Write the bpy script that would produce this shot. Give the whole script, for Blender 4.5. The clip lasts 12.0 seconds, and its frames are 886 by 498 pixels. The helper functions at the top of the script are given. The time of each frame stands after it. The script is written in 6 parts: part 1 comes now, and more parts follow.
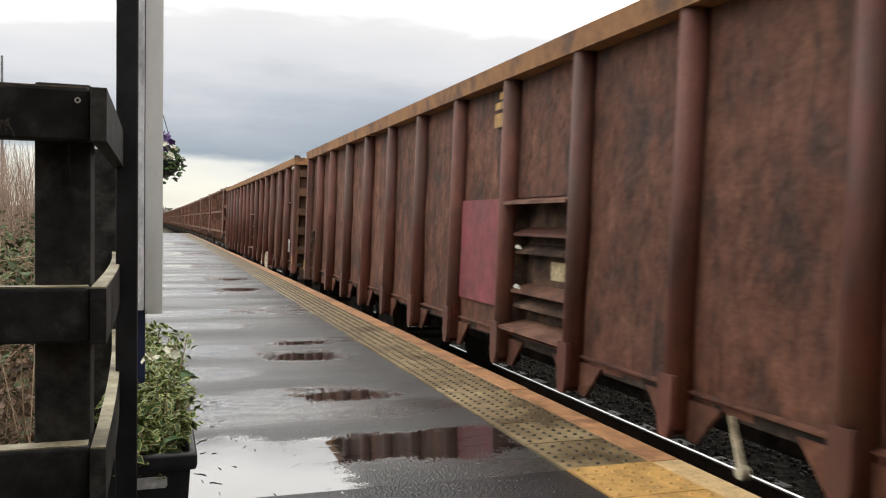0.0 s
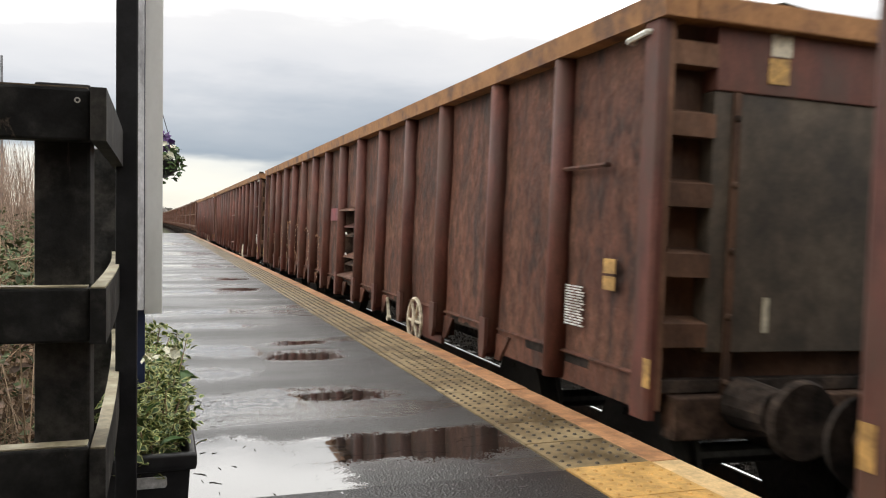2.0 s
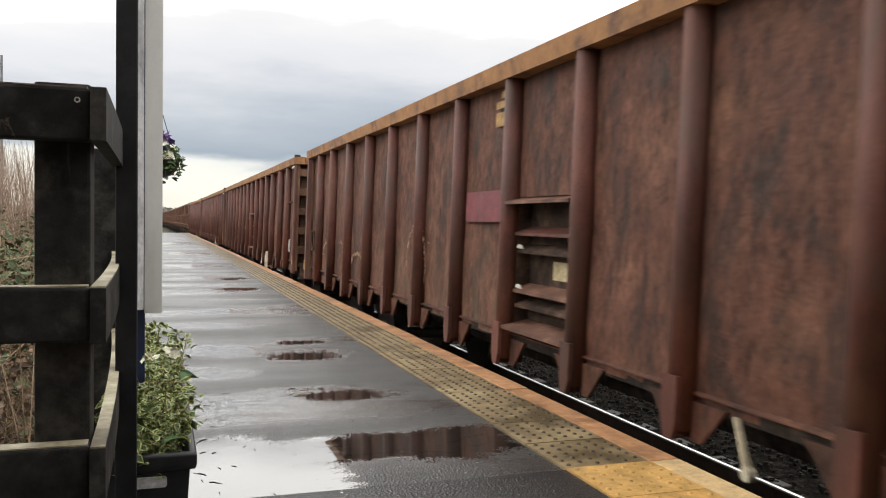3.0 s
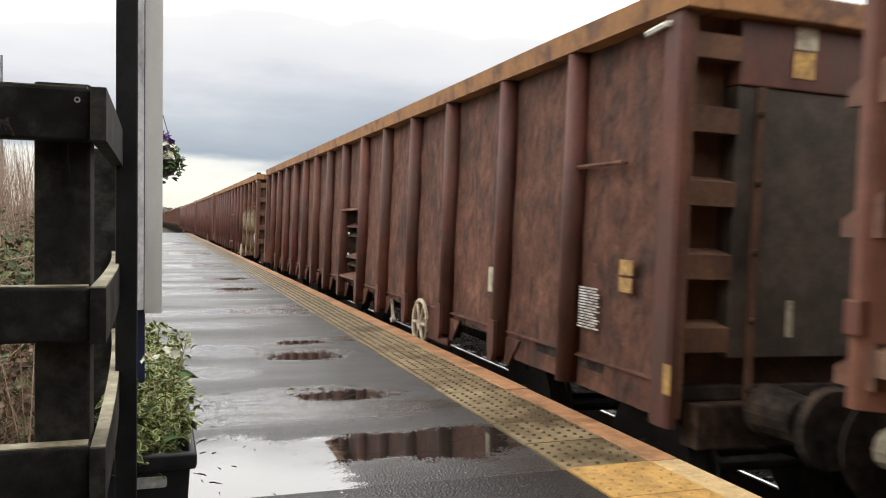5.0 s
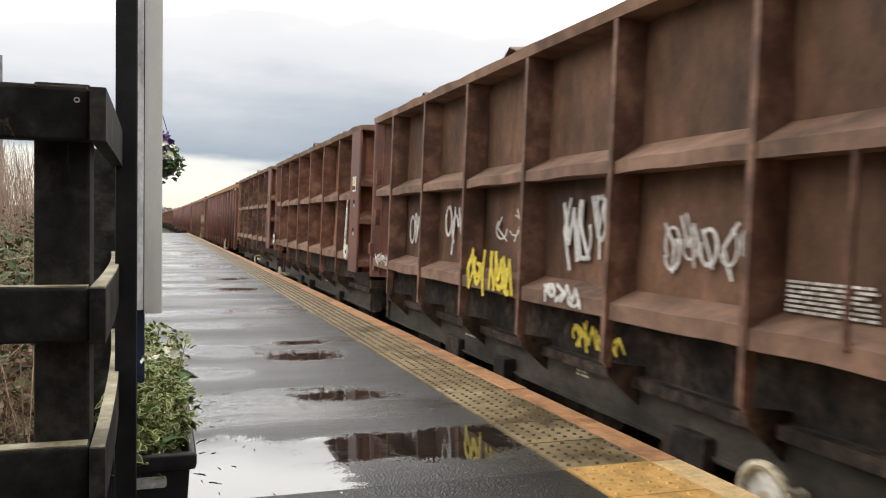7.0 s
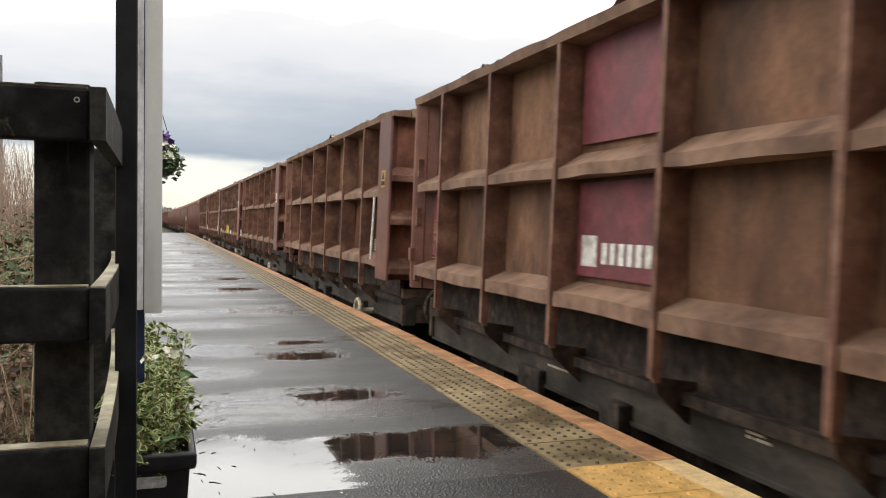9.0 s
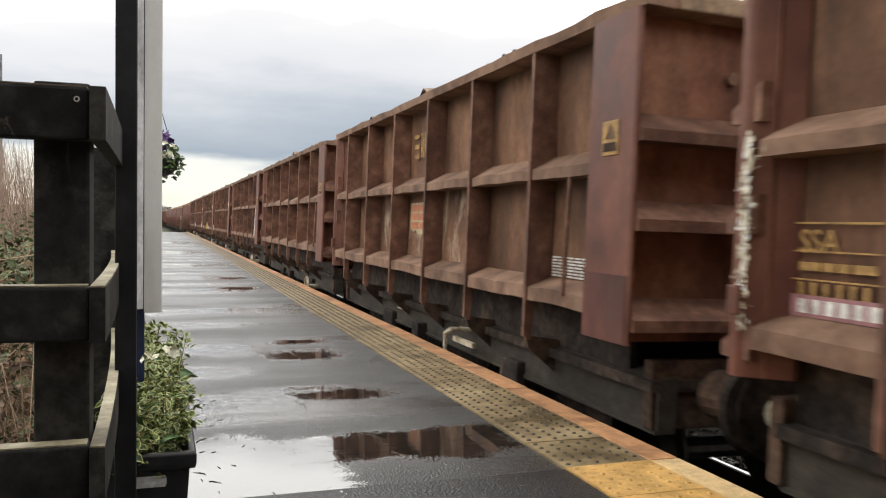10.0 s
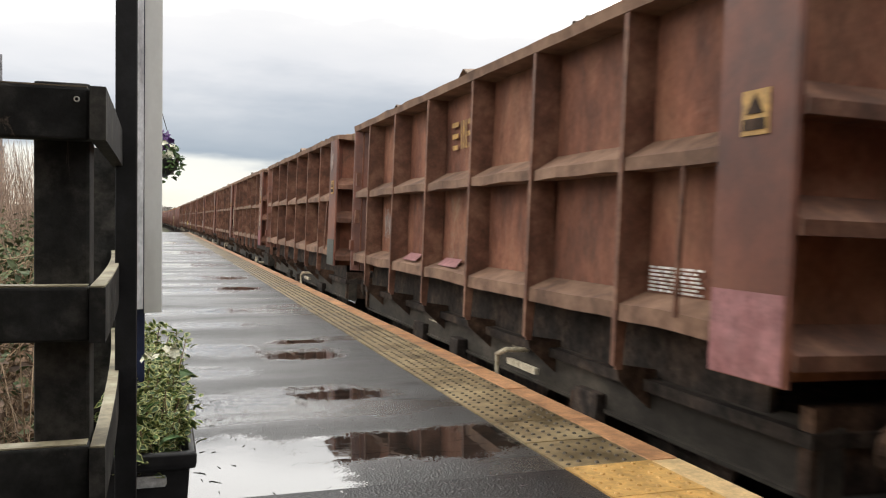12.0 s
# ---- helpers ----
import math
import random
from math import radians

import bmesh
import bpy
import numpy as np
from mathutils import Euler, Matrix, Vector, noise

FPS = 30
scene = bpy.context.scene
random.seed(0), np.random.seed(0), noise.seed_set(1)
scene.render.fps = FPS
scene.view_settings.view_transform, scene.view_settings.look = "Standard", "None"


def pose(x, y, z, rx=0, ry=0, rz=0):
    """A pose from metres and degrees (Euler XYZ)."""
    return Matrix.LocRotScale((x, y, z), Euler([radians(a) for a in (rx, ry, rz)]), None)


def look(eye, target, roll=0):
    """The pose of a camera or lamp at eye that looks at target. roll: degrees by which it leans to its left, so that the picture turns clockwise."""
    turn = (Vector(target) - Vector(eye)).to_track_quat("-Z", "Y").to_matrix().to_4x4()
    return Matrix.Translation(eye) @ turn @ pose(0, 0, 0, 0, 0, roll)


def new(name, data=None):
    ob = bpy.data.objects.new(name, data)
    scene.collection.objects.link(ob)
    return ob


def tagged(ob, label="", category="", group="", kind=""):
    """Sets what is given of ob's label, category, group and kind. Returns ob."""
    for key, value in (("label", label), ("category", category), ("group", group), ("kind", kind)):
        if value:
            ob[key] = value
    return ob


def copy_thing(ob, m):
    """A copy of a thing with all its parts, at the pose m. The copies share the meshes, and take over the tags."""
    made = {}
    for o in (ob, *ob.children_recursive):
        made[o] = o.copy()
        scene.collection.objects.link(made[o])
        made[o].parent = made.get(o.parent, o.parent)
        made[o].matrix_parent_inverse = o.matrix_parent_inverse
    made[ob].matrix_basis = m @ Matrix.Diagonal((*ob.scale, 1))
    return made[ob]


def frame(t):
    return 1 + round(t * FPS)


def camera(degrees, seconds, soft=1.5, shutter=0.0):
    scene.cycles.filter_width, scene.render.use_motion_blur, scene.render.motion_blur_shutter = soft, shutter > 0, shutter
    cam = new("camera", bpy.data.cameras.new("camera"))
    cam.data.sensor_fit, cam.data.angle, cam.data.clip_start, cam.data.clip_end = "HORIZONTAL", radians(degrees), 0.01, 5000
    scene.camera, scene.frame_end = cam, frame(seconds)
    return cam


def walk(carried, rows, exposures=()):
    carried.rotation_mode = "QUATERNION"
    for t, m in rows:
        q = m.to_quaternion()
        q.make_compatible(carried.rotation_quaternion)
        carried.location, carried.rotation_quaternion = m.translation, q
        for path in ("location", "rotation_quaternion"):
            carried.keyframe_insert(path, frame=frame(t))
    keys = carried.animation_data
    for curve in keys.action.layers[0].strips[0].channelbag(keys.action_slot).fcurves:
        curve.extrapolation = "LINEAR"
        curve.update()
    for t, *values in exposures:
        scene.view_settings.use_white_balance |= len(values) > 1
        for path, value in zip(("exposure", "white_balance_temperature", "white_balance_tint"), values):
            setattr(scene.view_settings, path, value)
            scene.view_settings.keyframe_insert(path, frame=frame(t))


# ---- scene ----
# ---- camera ----
EYE = Vector((0.0, 0.0, 1.02))
cam = camera(55.73, 12.0, soft=1.1, shutter=0.1)


def aim(right_deg, down_deg, roll=0.853):
    a, b = radians(right_deg), radians(down_deg)
    way = Vector((math.sin(a) * math.cos(b), math.cos(a) * math.cos(b), -math.sin(b)))
    return look(EYE, EYE + way, roll)


# a hand-held phone that leans a hair to and fro: seconds, degrees right, degrees down
SWAY = [(0, 0, 0), (1.5, .01, .0), (3, .02, .03), (5, .02, .03), (6, .02, .0), (6.5, .02, -.03), (7, .04, .02), (9, .04, .03),
        (9.5, .06, .06), (10, .05, .08), (10.5, .1, .16), (11, .1, .17), (11.5, .085, .12), (12, .045, .075)]
walk(cam, [(t, aim(18.586 + a, 1.782 + b)) for t, a, b in SWAY], exposures=[(0, 0), (1, .06), (2, .09), (3.2, .12), (5, .13), (12, .15)])

# ---- world and light ----
world = bpy.data.worlds.new("overcast_sky")
scene.world = world
world.use_nodes = True
wn, wl = world.node_tree.nodes, world.node_tree.links
wn.clear()


def wnode(kind, **kw):
    n = wn.new(kind)
    for k, v in kw.items():
        n.inputs[k].default_value = v
    return n


SUN_UP, SUN_ROUND = radians(42), radians(307)
w_out = wnode("ShaderNodeOutputWorld")
w_bg = wnode("ShaderNodeBackground", Strength=1.0)
w_sky = wn.new("ShaderNodeTexSky")
w_sky.sky_type, w_sky.sun_disc, w_sky.sun_elevation, w_sky.sun_rotation = "NISHITA", False, SUN_UP, SUN_ROUND
w_co = wnode("ShaderNodeTexCoord")
w_map = wnode("ShaderNodeMapping")
w_map.inputs["Scale"].default_value = (1.6, 1.6, 7.0)
w_noise = wnode("ShaderNodeTexNoise", Scale=1.9, Detail=5.0, Roughness=0.55)
w_sep = wnode("ShaderNodeSeparateXYZ")
w_off = wn.new("ShaderNodeMath")
w_off.operation = "MULTIPLY_ADD"
w_off.inputs[1].default_value, w_off.inputs[2].default_value = 0.13, -0.065
w_add = wn.new("ShaderNodeMath")
w_add.operation = "ADD"
w_ramp = wnode("ShaderNodeValToRGB")
stops = [(0.0, (.85, .82, .72)), (.03, (1.05, 1.02, .90)), (.06, (.90, .90, .86)), (.08, (.36, .42, .50)), (.12, (.50, .54, .60)),
         (.165, (.80, .80, .82)), (.22, (.95, .93, .92)), (.25, (1.6, 1.57, 1.54)), (.285, (2.9, 2.85, 2.75)), (.38, (3.1, 3.04, 2.9)), (.6, (1.75, 1.71, 1.64)), (.85, (2.0, 1.96, 1.88))]
for i, (at, rgb) in enumerate(stops):
    e = w_ramp.color_ramp.elements[i] if i < 2 else w_ramp.color_ramp.elements.new(at)
    e.position, e.color = at, (*rgb, 1)
w_ramp.color_ramp.elements[0].position = 0.0
w_dim = wn.new("ShaderNodeVectorMath")
w_dim.operation = "SCALE"
w_dim.inputs["Scale"].default_value = 0.10
w_mix = wn.new("ShaderNodeMix")
w_mix.data_type = "RGBA"
w_mix.inputs["Factor"].default_value = 0.9
wl.new(w_co.outputs["Generated"], w_map.inputs["Vector"])
wl.new(w_map.outputs[0], w_noise.inputs["Vector"])
wl.new(w_co.outputs["Generated"], w_sep.inputs[0])
wl.new(w_noise.outputs["Fac"], w_off.inputs[0])
wl.new(w_sep.outputs["Z"], w_add.inputs[0])
wl.new(w_off.outputs[0], w_add.inputs[1])
wl.new(w_add.outputs[0], w_ramp.inputs["Fac"])
wl.new(w_sky.outputs[0], w_dim.inputs[0])
wl.new(w_dim.outputs["Vector"], w_mix.inputs["A"])
wl.new(w_ramp.outputs["Color"], w_mix.inputs["B"])
wl.new(w_mix.outputs["Result"], w_bg.inputs["Color"])
wl.new(w_bg.outputs[0], w_out.inputs["Surface"])

sun = new("sun", bpy.data.lights.new("sun", "SUN"))
sun.data.energy, sun.data.angle, sun.data.color = 0.35, radians(30), (1.0, .97, .93)
sun.matrix_world = look((0, 0, 20), (math.cos(SUN_UP) * .8, -math.cos(SUN_UP) * .6, 20 - math.sin(SUN_UP)))


# ---- materials ----
def surface(name, colours, rough=(.55, .8), metal=0.0, scale=3.0, stretch=(1, 1, 1), fine=60.0, bump=.25, bump_d=.004, spread=.12, spec=.5, island=False, coat=0.0, patchy=.3, grit=.15, creased=0.0, speck=.5):
    """Colours run from one to the next over a coarse pattern; a fine grain and relief lie over it."""
    m = bpy.data.materials.new(name)
    m.use_nodes = True
    n, l = m.node_tree.nodes, m.node_tree.links
    b = n["Principled BSDF"]
    co = n.new("ShaderNodeTexCoord")
    mp = n.new("ShaderNodeMapping")
    mp.inputs["Scale"].default_value = stretch
    rnd = n.new("ShaderNodeNewGeometry" if island else "ShaderNodeObjectInfo")
    off = n.new("ShaderNodeVectorMath")
    off.operation = "SCALE"
    off.inputs[0].default_value = (13.0, 7.0, 5.0)
    l.new(rnd.outputs["Random Per Island" if island else "Random"], off.inputs["Scale"])
    add = n.new("ShaderNodeVectorMath")
    l.new(co.outputs["Object"], mp.inputs["Vector"])
    l.new(mp.outputs[0], add.inputs[0])
    l.new(off.outputs["Vector"], add.inputs[1])
    big = n.new("ShaderNodeTexNoise")
    big.inputs["Scale"].default_value, big.inputs["Detail"].default_value, big.inputs["Roughness"].default_value = scale, 6, .62
    l.new(add.outputs["Vector"], big.inputs["Vector"])
    small = n.new("ShaderNodeTexNoise")
    small.inputs["Scale"].default_value, small.inputs["Detail"].default_value = fine, 3
    l.new(co.outputs["Object"], small.inputs["Vector"])
    ramp = n.new("ShaderNodeValToRGB")
    els = ramp.color_ramp.elements
    for i, c in enumerate(colours):
        at = .36 + .28 * i / max(1, len(colours) - 1)
        e = els[i] if i < 2 else els.new(at)
        e.position, e.color = at, (*c, 1)
    l.new(big.outputs["Fac"], ramp.inputs["Fac"])
    hsv = n.new("ShaderNodeHueSaturation")
    val = n.new("ShaderNodeMath")
    val.operation = "MULTIPLY_ADD"
    val.inputs[1].default_value, val.inputs[2].default_value = spread * 2, 1 - spread
    tot = n.new("ShaderNodeMath")
    tot.operation = "MULTIPLY_ADD"
    tot.inputs[1].default_value = speck
    tot.inputs[2].default_value = -speck / 2
    tot2 = n.new("ShaderNodeMath")
    mid = n.new("ShaderNodeTexNoise")
    mid.inputs["Scale"].default_value, mid.inputs["Detail"].default_value, mid.inputs["Roughness"].default_value = scale * 3.3, 7, .68
    l.new(add.outputs["Vector"], mid.inputs["Vector"])
    blot = n.new("ShaderNodeMapRange")
    blot.inputs["From Min"].default_value, blot.inputs["From Max"].default_value = .33, .67
    blot.inputs["To Min"].default_value, blot.inputs["To Max"].default_value = 1 - patchy, 1 + patchy
    l.new(mid.outputs["Fac"], blot.inputs["Value"])
    tot3 = n.new("ShaderNodeMath")
    tot3.operation = "MULTIPLY"
    l.new(rnd.outputs["Random Per Island" if island else "Random"], val.inputs[0])
    l.new(small.outputs["Fac"], tot.inputs[0])
    l.new(val.outputs[0], tot2.inputs[0])
    l.new(tot.outputs[0], tot2.inputs[1])
    l.new(tot2.outputs[0], tot3.inputs[0])
    l.new(blot.outputs[0], tot3.inputs[1])
    l.new(tot3.outputs[0], hsv.inputs["Value"])
    l.new(ramp.outputs["Color"], hsv.inputs["Color"])
    l.new(hsv.outputs["Color"], b.inputs["Base Color"])
    rr = n.new("ShaderNodeMapRange")
    rr.inputs["From Min"].default_value, rr.inputs["From Max"].default_value = .3, .7
    rr.inputs["To Min"].default_value, rr.inputs["To Max"].default_value = rough
    l.new(big.outputs["Fac"], rr.inputs["Value"])
    l.new(rr.outputs[0], b.inputs["Roughness"])
    b.inputs["Metallic"].default_value = metal
    b.inputs["Specular IOR Level"].default_value = spec
    b.inputs["Coat Weight"].default_value = coat
    if bump:
        bp = n.new("ShaderNodeBump")
        bp.inputs["Strength"].default_value, bp.inputs["Distance"].default_value = bump, bump_d
        crease = n.new("ShaderNodeTexNoise")
        crease.inputs["Scale"].default_value, crease.inputs["Detail"].default_value, crease.inputs["Distortion"].default_value = 5.5, 4, 1.6
        l.new(add.outputs["Vector"], crease.inputs["Vector"])
        withc = n.new("ShaderNodeMath")
        withc.operation = "MULTIPLY_ADD"
        withc.inputs[1].default_value = creased
        l.new(crease.outputs["Fac"], withc.inputs[0])
        l.new(mid.outputs["Fac"], withc.inputs[2])
        mixh = n.new("ShaderNodeMath")
        mixh.operation = "MULTIPLY_ADD"
        mixh.inputs[1].default_value = grit
        l.new(small.outputs["Fac"], mixh.inputs[0])
        l.new(withc.outputs[0], mixh.inputs[2])
        l.new(mixh.outputs[0], bp.inputs["Height"])
        l.new(bp.outputs[0], b.inputs["Normal"])
    return m


M = {}
M["rust_side"] = surface("weathered_brown_sheet", [(0.0565, 0.0273, 0.0185), (0.1130, 0.0462, 0.0294), (0.1284, 0.0560, 0.0356), (0.1583, 0.0756, 0.0480)], (.62, .85), scale=2.6, stretch=(1, 1.15, .8), bump=.5, bump_d=.022, patchy=.5, grit=.06, fine=45, creased=1.5, speck=.8, spec=0.32)
M["maroon_post"] = surface("maroon_paint", [(0.0654, 0.0228, 0.0165), (0.1169, 0.0390, 0.0284), (0.1542, 0.0592, 0.0409)], (.5, .75), scale=2.2, stretch=(1, 1, .4), bump_d=.006, spec=0.4)
M["ochre"] = surface("rusty_ochre_rim", [(0.1178, 0.0514, 0.0232), (0.2861, 0.1345, 0.0503), (0.3534, 0.1741, 0.0697)], (.6, .9), scale=4, bump_d=.01, patchy=.15, speck=.3)
M["dusty"] = surface("dust_brown_sheet", [(0.0737, 0.0353, 0.0199), (0.1563, 0.0785, 0.0442), (0.2267, 0.1197, 0.0697)], (.65, .88), scale=1.4, stretch=(1, 1, .6), bump=.6, bump_d=.022, patchy=.3, grit=.05, fine=35, creased=.9, spec=0.3)
M["dusty_red"] = surface("red_brown_sheet", [(0.1004, 0.0397, 0.0247), (0.2151, 0.0882, 0.0536), (0.2857, 0.1378, 0.0842)], (.65, .88), scale=1.4, stretch=(1, 1, .6), bump=.6, bump_d=.022, patchy=.3, grit=.05, fine=35, creased=.9, spec=0.3)
M["dusty_dark"] = surface("dark_brown_sheet", [(0.0581, 0.0300, 0.0179), (0.1234, 0.0650, 0.0393), (0.1898, 0.1013, 0.0619)], (.65, .88), scale=1.4, stretch=(1, 1, .6), bump=.6, bump_d=.022, patchy=.3, grit=.05, fine=35, creased=.9, spec=0.3)
M["ledge_dark"] = surface("dull_dusty_ledge", [(0.0903, 0.0516, 0.0335), (0.1870, 0.1080, 0.0725), (0.2620, 0.1548, 0.1060)], (.75, .95), scale=3, bump_d=.008, patchy=.14, speck=.25)
M["rib_dark"] = surface("dark_rib_steel", [(0.0715, 0.0364, 0.0240), (0.1348, 0.0664, 0.0444), (0.2378, 0.1286, 0.0876)], (.55, .8), scale=5, bump_d=.006, patchy=.18, speck=.3)
M["ledge"] = surface("dust_covered_ledge", [(0.1055, 0.0579, 0.0369), (0.1958, 0.1139, 0.0747), (0.2682, 0.1657, 0.1124)], (.75, .95), scale=3, bump_d=.008, spec=0.35, patchy=.14, speck=.25)
# tan end rims, lightened in colour for the sun on them
M["rim_tan"] = surface("tan_dusty_rim", [(.14, .085, .05), (.27, .175, .105), (.36, .25, .16)], (.7, .9), scale=4, bump_d=.008, patchy=.25)
M["end_olive"] = surface("dull_olive_end_plate", [(.034, .026, .019), (.070, .054, .039), (.105, .082, .060)], (.6, .85), scale=2, bump_d=.008, patchy=.3)
M["rib"] = surface("brown_rib_steel", [(0.0898, 0.0423, 0.0275), (0.1582, 0.0740, 0.0479), (0.2422, 0.1298, 0.0852)], (.55, .8), scale=5, bump_d=.006, spec=0.4, patchy=.18, speck=.3)
M["ssa_corner"] = surface("maroon_corner_plate", [(0.0811, 0.0290, 0.0179), (0.1405, 0.0501, 0.0314), (0.1818, 0.0740, 0.0458)], (.45, .7), scale=1.6, bump_d=.01, spec=0.45, patchy=.18, speck=.3)
M["black_steel"] = surface("grimy_underframe", [(0.0204, 0.0170, 0.0153), (0.0408, 0.0323, 0.0272), (0.0765, 0.0561, 0.0442)], (.75, .95), scale=4, bump_d=.01, patchy=.6, spec=0.15)
M["grime_brown"] = surface("grimy_brown_steel", [(0.0304, 0.0198, 0.0152), (0.0669, 0.0426, 0.0304), (0.1216, 0.0760, 0.0532)], (.75, .95), scale=3, bump_d=.01, patchy=.6, spec=0.18)
M["frame_grey"] = surface("grimy_grey_frame", [(.026, .022, .018), (.050, .043, .035), (.078, .066, .053)], (.7, .9), scale=3, stretch=(1, .5, 1), bump_d=.006, spec=.2, patchy=.3)
M["green_grey"] = surface("grey_green_paint", [(.045, .05, .043), (.08, .085, .072)], (.5, .7), scale=4, bump_d=.002)
M["chalk"] = surface("chalky_scuff", [(.20, .14, .12), (.34, .26, .23)], (.6, .8), scale=7, bump_d=.002)
M["wheel_steel"] = surface("worn_wheel_steel", [(.05, .045, .04), (.09, .08, .07)], (.35, .6), metal=.8, scale=6, bump_d=.003)
M["white_paint"] = surface("chipped_white_paint", [(.45, .42, .36), (.72, .70, .64), (.78, .77, .72)], (.4, .7), scale=9, bump_d=.002)
M["cream_paint"] = surface("grimy_cream_paint", [(.22, .18, .12), (.5, .44, .32), (.6, .54, .42)], (.5, .8), scale=8, bump_d=.003)
M["yellow_mark"] = surface("faded_yellow_paint", [(.26, .15, .05), (.54, .32, .10)], (.5, .8), scale=12, bump_d=.001)
M["yellow_bright"] = surface("yellow_paint", [(.6, .42, .03), (.75, .55, .06)], (.4, .6), scale=10, bump_d=.001)
M["crimson"] = surface("crimson_panel_paint", [(0.1418, 0.0351, 0.0405), (0.2197, 0.0513, 0.0594)], (.45, .7), scale=2.5, bump_d=.004)
M["pink"] = surface("faded_pink_paint", [(0.2450, 0.0980, 0.0980), (0.3500, 0.1680, 0.1680)], (.5, .7), scale=5, bump_d=.001)
M["pale_bare"] = surface("pale_scoured_patch", [(.16, .09, .06), (.30, .25, .17), (.40, .36, .26)], (.6, .8), scale=4, stretch=(1, 1, .4), bump_d=.006)
M["rust_bare"] = surface("orange_rust_patch", [(.14, .06, .035), (.30, .15, .08), (.42, .27, .15)], (.7, .9), scale=5, stretch=(1, 1, .4), bump_d=.006)
M["notice_cream"] = surface("notice_paper", [(.42, .33, .18), (.58, .48, .30)], (.5, .7), scale=9, bump_d=.001)
M["notice_orange"] = surface("faded_orange_print", [(.42, .13, .06), (.55, .22, .11)], (.5, .7), scale=9, bump_d=.001)
M["spray_white"] = surface("white_spray_paint", [(.5, .48, .45), (.7, .68, .65)], (.5, .7), scale=8, bump_d=.001)
M["spray_yellow"] = surface("yellow_spray_paint", [(.55, .42, .03), (.7, .56, .06)], (.5, .7), scale=8, bump_d=.001)
M["scrap"] = surface("dusty_scrap_heap", [(0.0600, 0.0480, 0.0384), (0.1920, 0.1380, 0.1020), (0.3600, 0.2640, 0.1980)], (.7, .95), scale=5, bump=.6, bump_d=.04)
M["coal"] = surface("dark_scrap_load", [(.02, .018, .016), (.05, .04, .035)], (.6, .9), scale=9, bump=.6, bump_d=.04)
M["black_wood"] = surface("black_stained_timber", [(0.0076, 0.0076, 0.0076), (0.0170, 0.0166, 0.0161), (0.0605, 0.0567, 0.0510)], (.55, .85), scale=5, stretch=(1, 1, 1), fine=120, bump=.5, bump_d=.004, patchy=.6, spec=.22)
# pale rail tops: light from above painted in, along with algae
M["algae_wood"] = surface("algae_stained_timber_top", [(.12, .10, .06), (.30, .26, .17), (.40, .37, .26)], (.55, .8), scale=7, bump_d=.003)
M["worn_edge"] = surface("worn_brown_timber", [(.03, .024, .018), (.10, .075, .05), (.16, .12, .08)], (.5, .8), scale=9, stretch=(.4, 1, 1), bump_d=.002)
M["white_board"] = surface("white_painted_timber", [(0.5084, 0.5084, 0.4920), (0.5904, 0.5904, 0.5740), (0.6396, 0.6396, 0.6232)], (.4, .6), scale=3, stretch=(1, 1, .3), bump_d=.001, patchy=.06, speck=.08, spread=.02)
M["peel"] = surface("peeling_white_paint", [(0.3800, 0.3800, 0.3990), (0.6460, 0.6460, 0.6745), (0.7030, 0.7030, 0.7315)], (.5, .7), scale=7, stretch=(1, 1, .35), bump_d=.004)
M["black_post"] = surface("black_painted_post", [(0.0076, 0.0076, 0.0085), (0.0170, 0.0170, 0.0189)], (.5, .8), scale=5, fine=120, bump=.4, bump_d=.003, spec=.25)
M["dome"] = surface("grimy_blister_top", [(0.0375, 0.0300, 0.0200), (0.1000, 0.0750, 0.0450)], (.4, .6), scale=30, bump=0)
M["navy"] = surface("navy_painted_post", [(.012, .018, .05), (.018, .028, .085)], (.3, .5), scale=4, bump_d=.001)
M["planter"] = surface("black_plastic_trough", [(0.0135, 0.0135, 0.0149), (0.0297, 0.0297, 0.0324)], (.35, .55), scale=6, fine=200, bump_d=.0015)
M["soil"] = surface("dark_compost", [(.015, .011, .008), (.04, .03, .02)], (.8, .95), scale=30, bump=.8, bump_d=.015)
M["label"] = surface("grey_label", [(.35, .35, .35), (.5, .5, .5)], (.3, .5), scale=20, bump=0)
M["leaf"] = surface("green_leaf", [(.04, .085, .024), (.07, .135, .04), (.12, .18, .055)], (.4, .6), scale=20, island=True, spread=.35, bump=0)
M["leaf_rim"] = surface("cream_leaf_margin", [(.30, .33, .11), (.52, .53, .23)], (.4, .6), scale=20, island=True, spread=.2, bump=0)
M["bramble"] = surface("bramble_leaf", [(.045, .07, .028), (.08, .115, .048), (.14, .14, .065)], (.7, .9), scale=4, island=True, spread=.45, bump=0)
M["dry_stem"] = surface("dry_tan_stems", [(.15, .10, .075), (.30, .21, .155), (.42, .31, .24)], (.7, .9), scale=3, island=True, spread=.35, bump=0)
M["dead_stem"] = surface("dead_bramble_canes", [(0.1360, 0.0892, 0.0553), (0.2805, 0.1913, 0.1190), (0.3910, 0.2890, 0.1955)], (.7, .9), scale=3, island=True, spread=.4, bump=0)
M["dead_leaf"] = surface("withered_leaf", [(.07, .042, .026), (.17, .105, .065), (.28, .19, .125)], (.7, .9), scale=8, island=True, spread=.5, bump=0)
M["petal_white"] = surface("cream_petal", [(.7, .68, .5), (.8, .79, .65)], (.5, .7), scale=30, island=True, bump=0)
M["petal_purple"] = surface("purple_petal", [(.05, .015, .10), (.12, .04, .22)], (.5, .7), scale=30, island=True, spread=.3, bump=0)
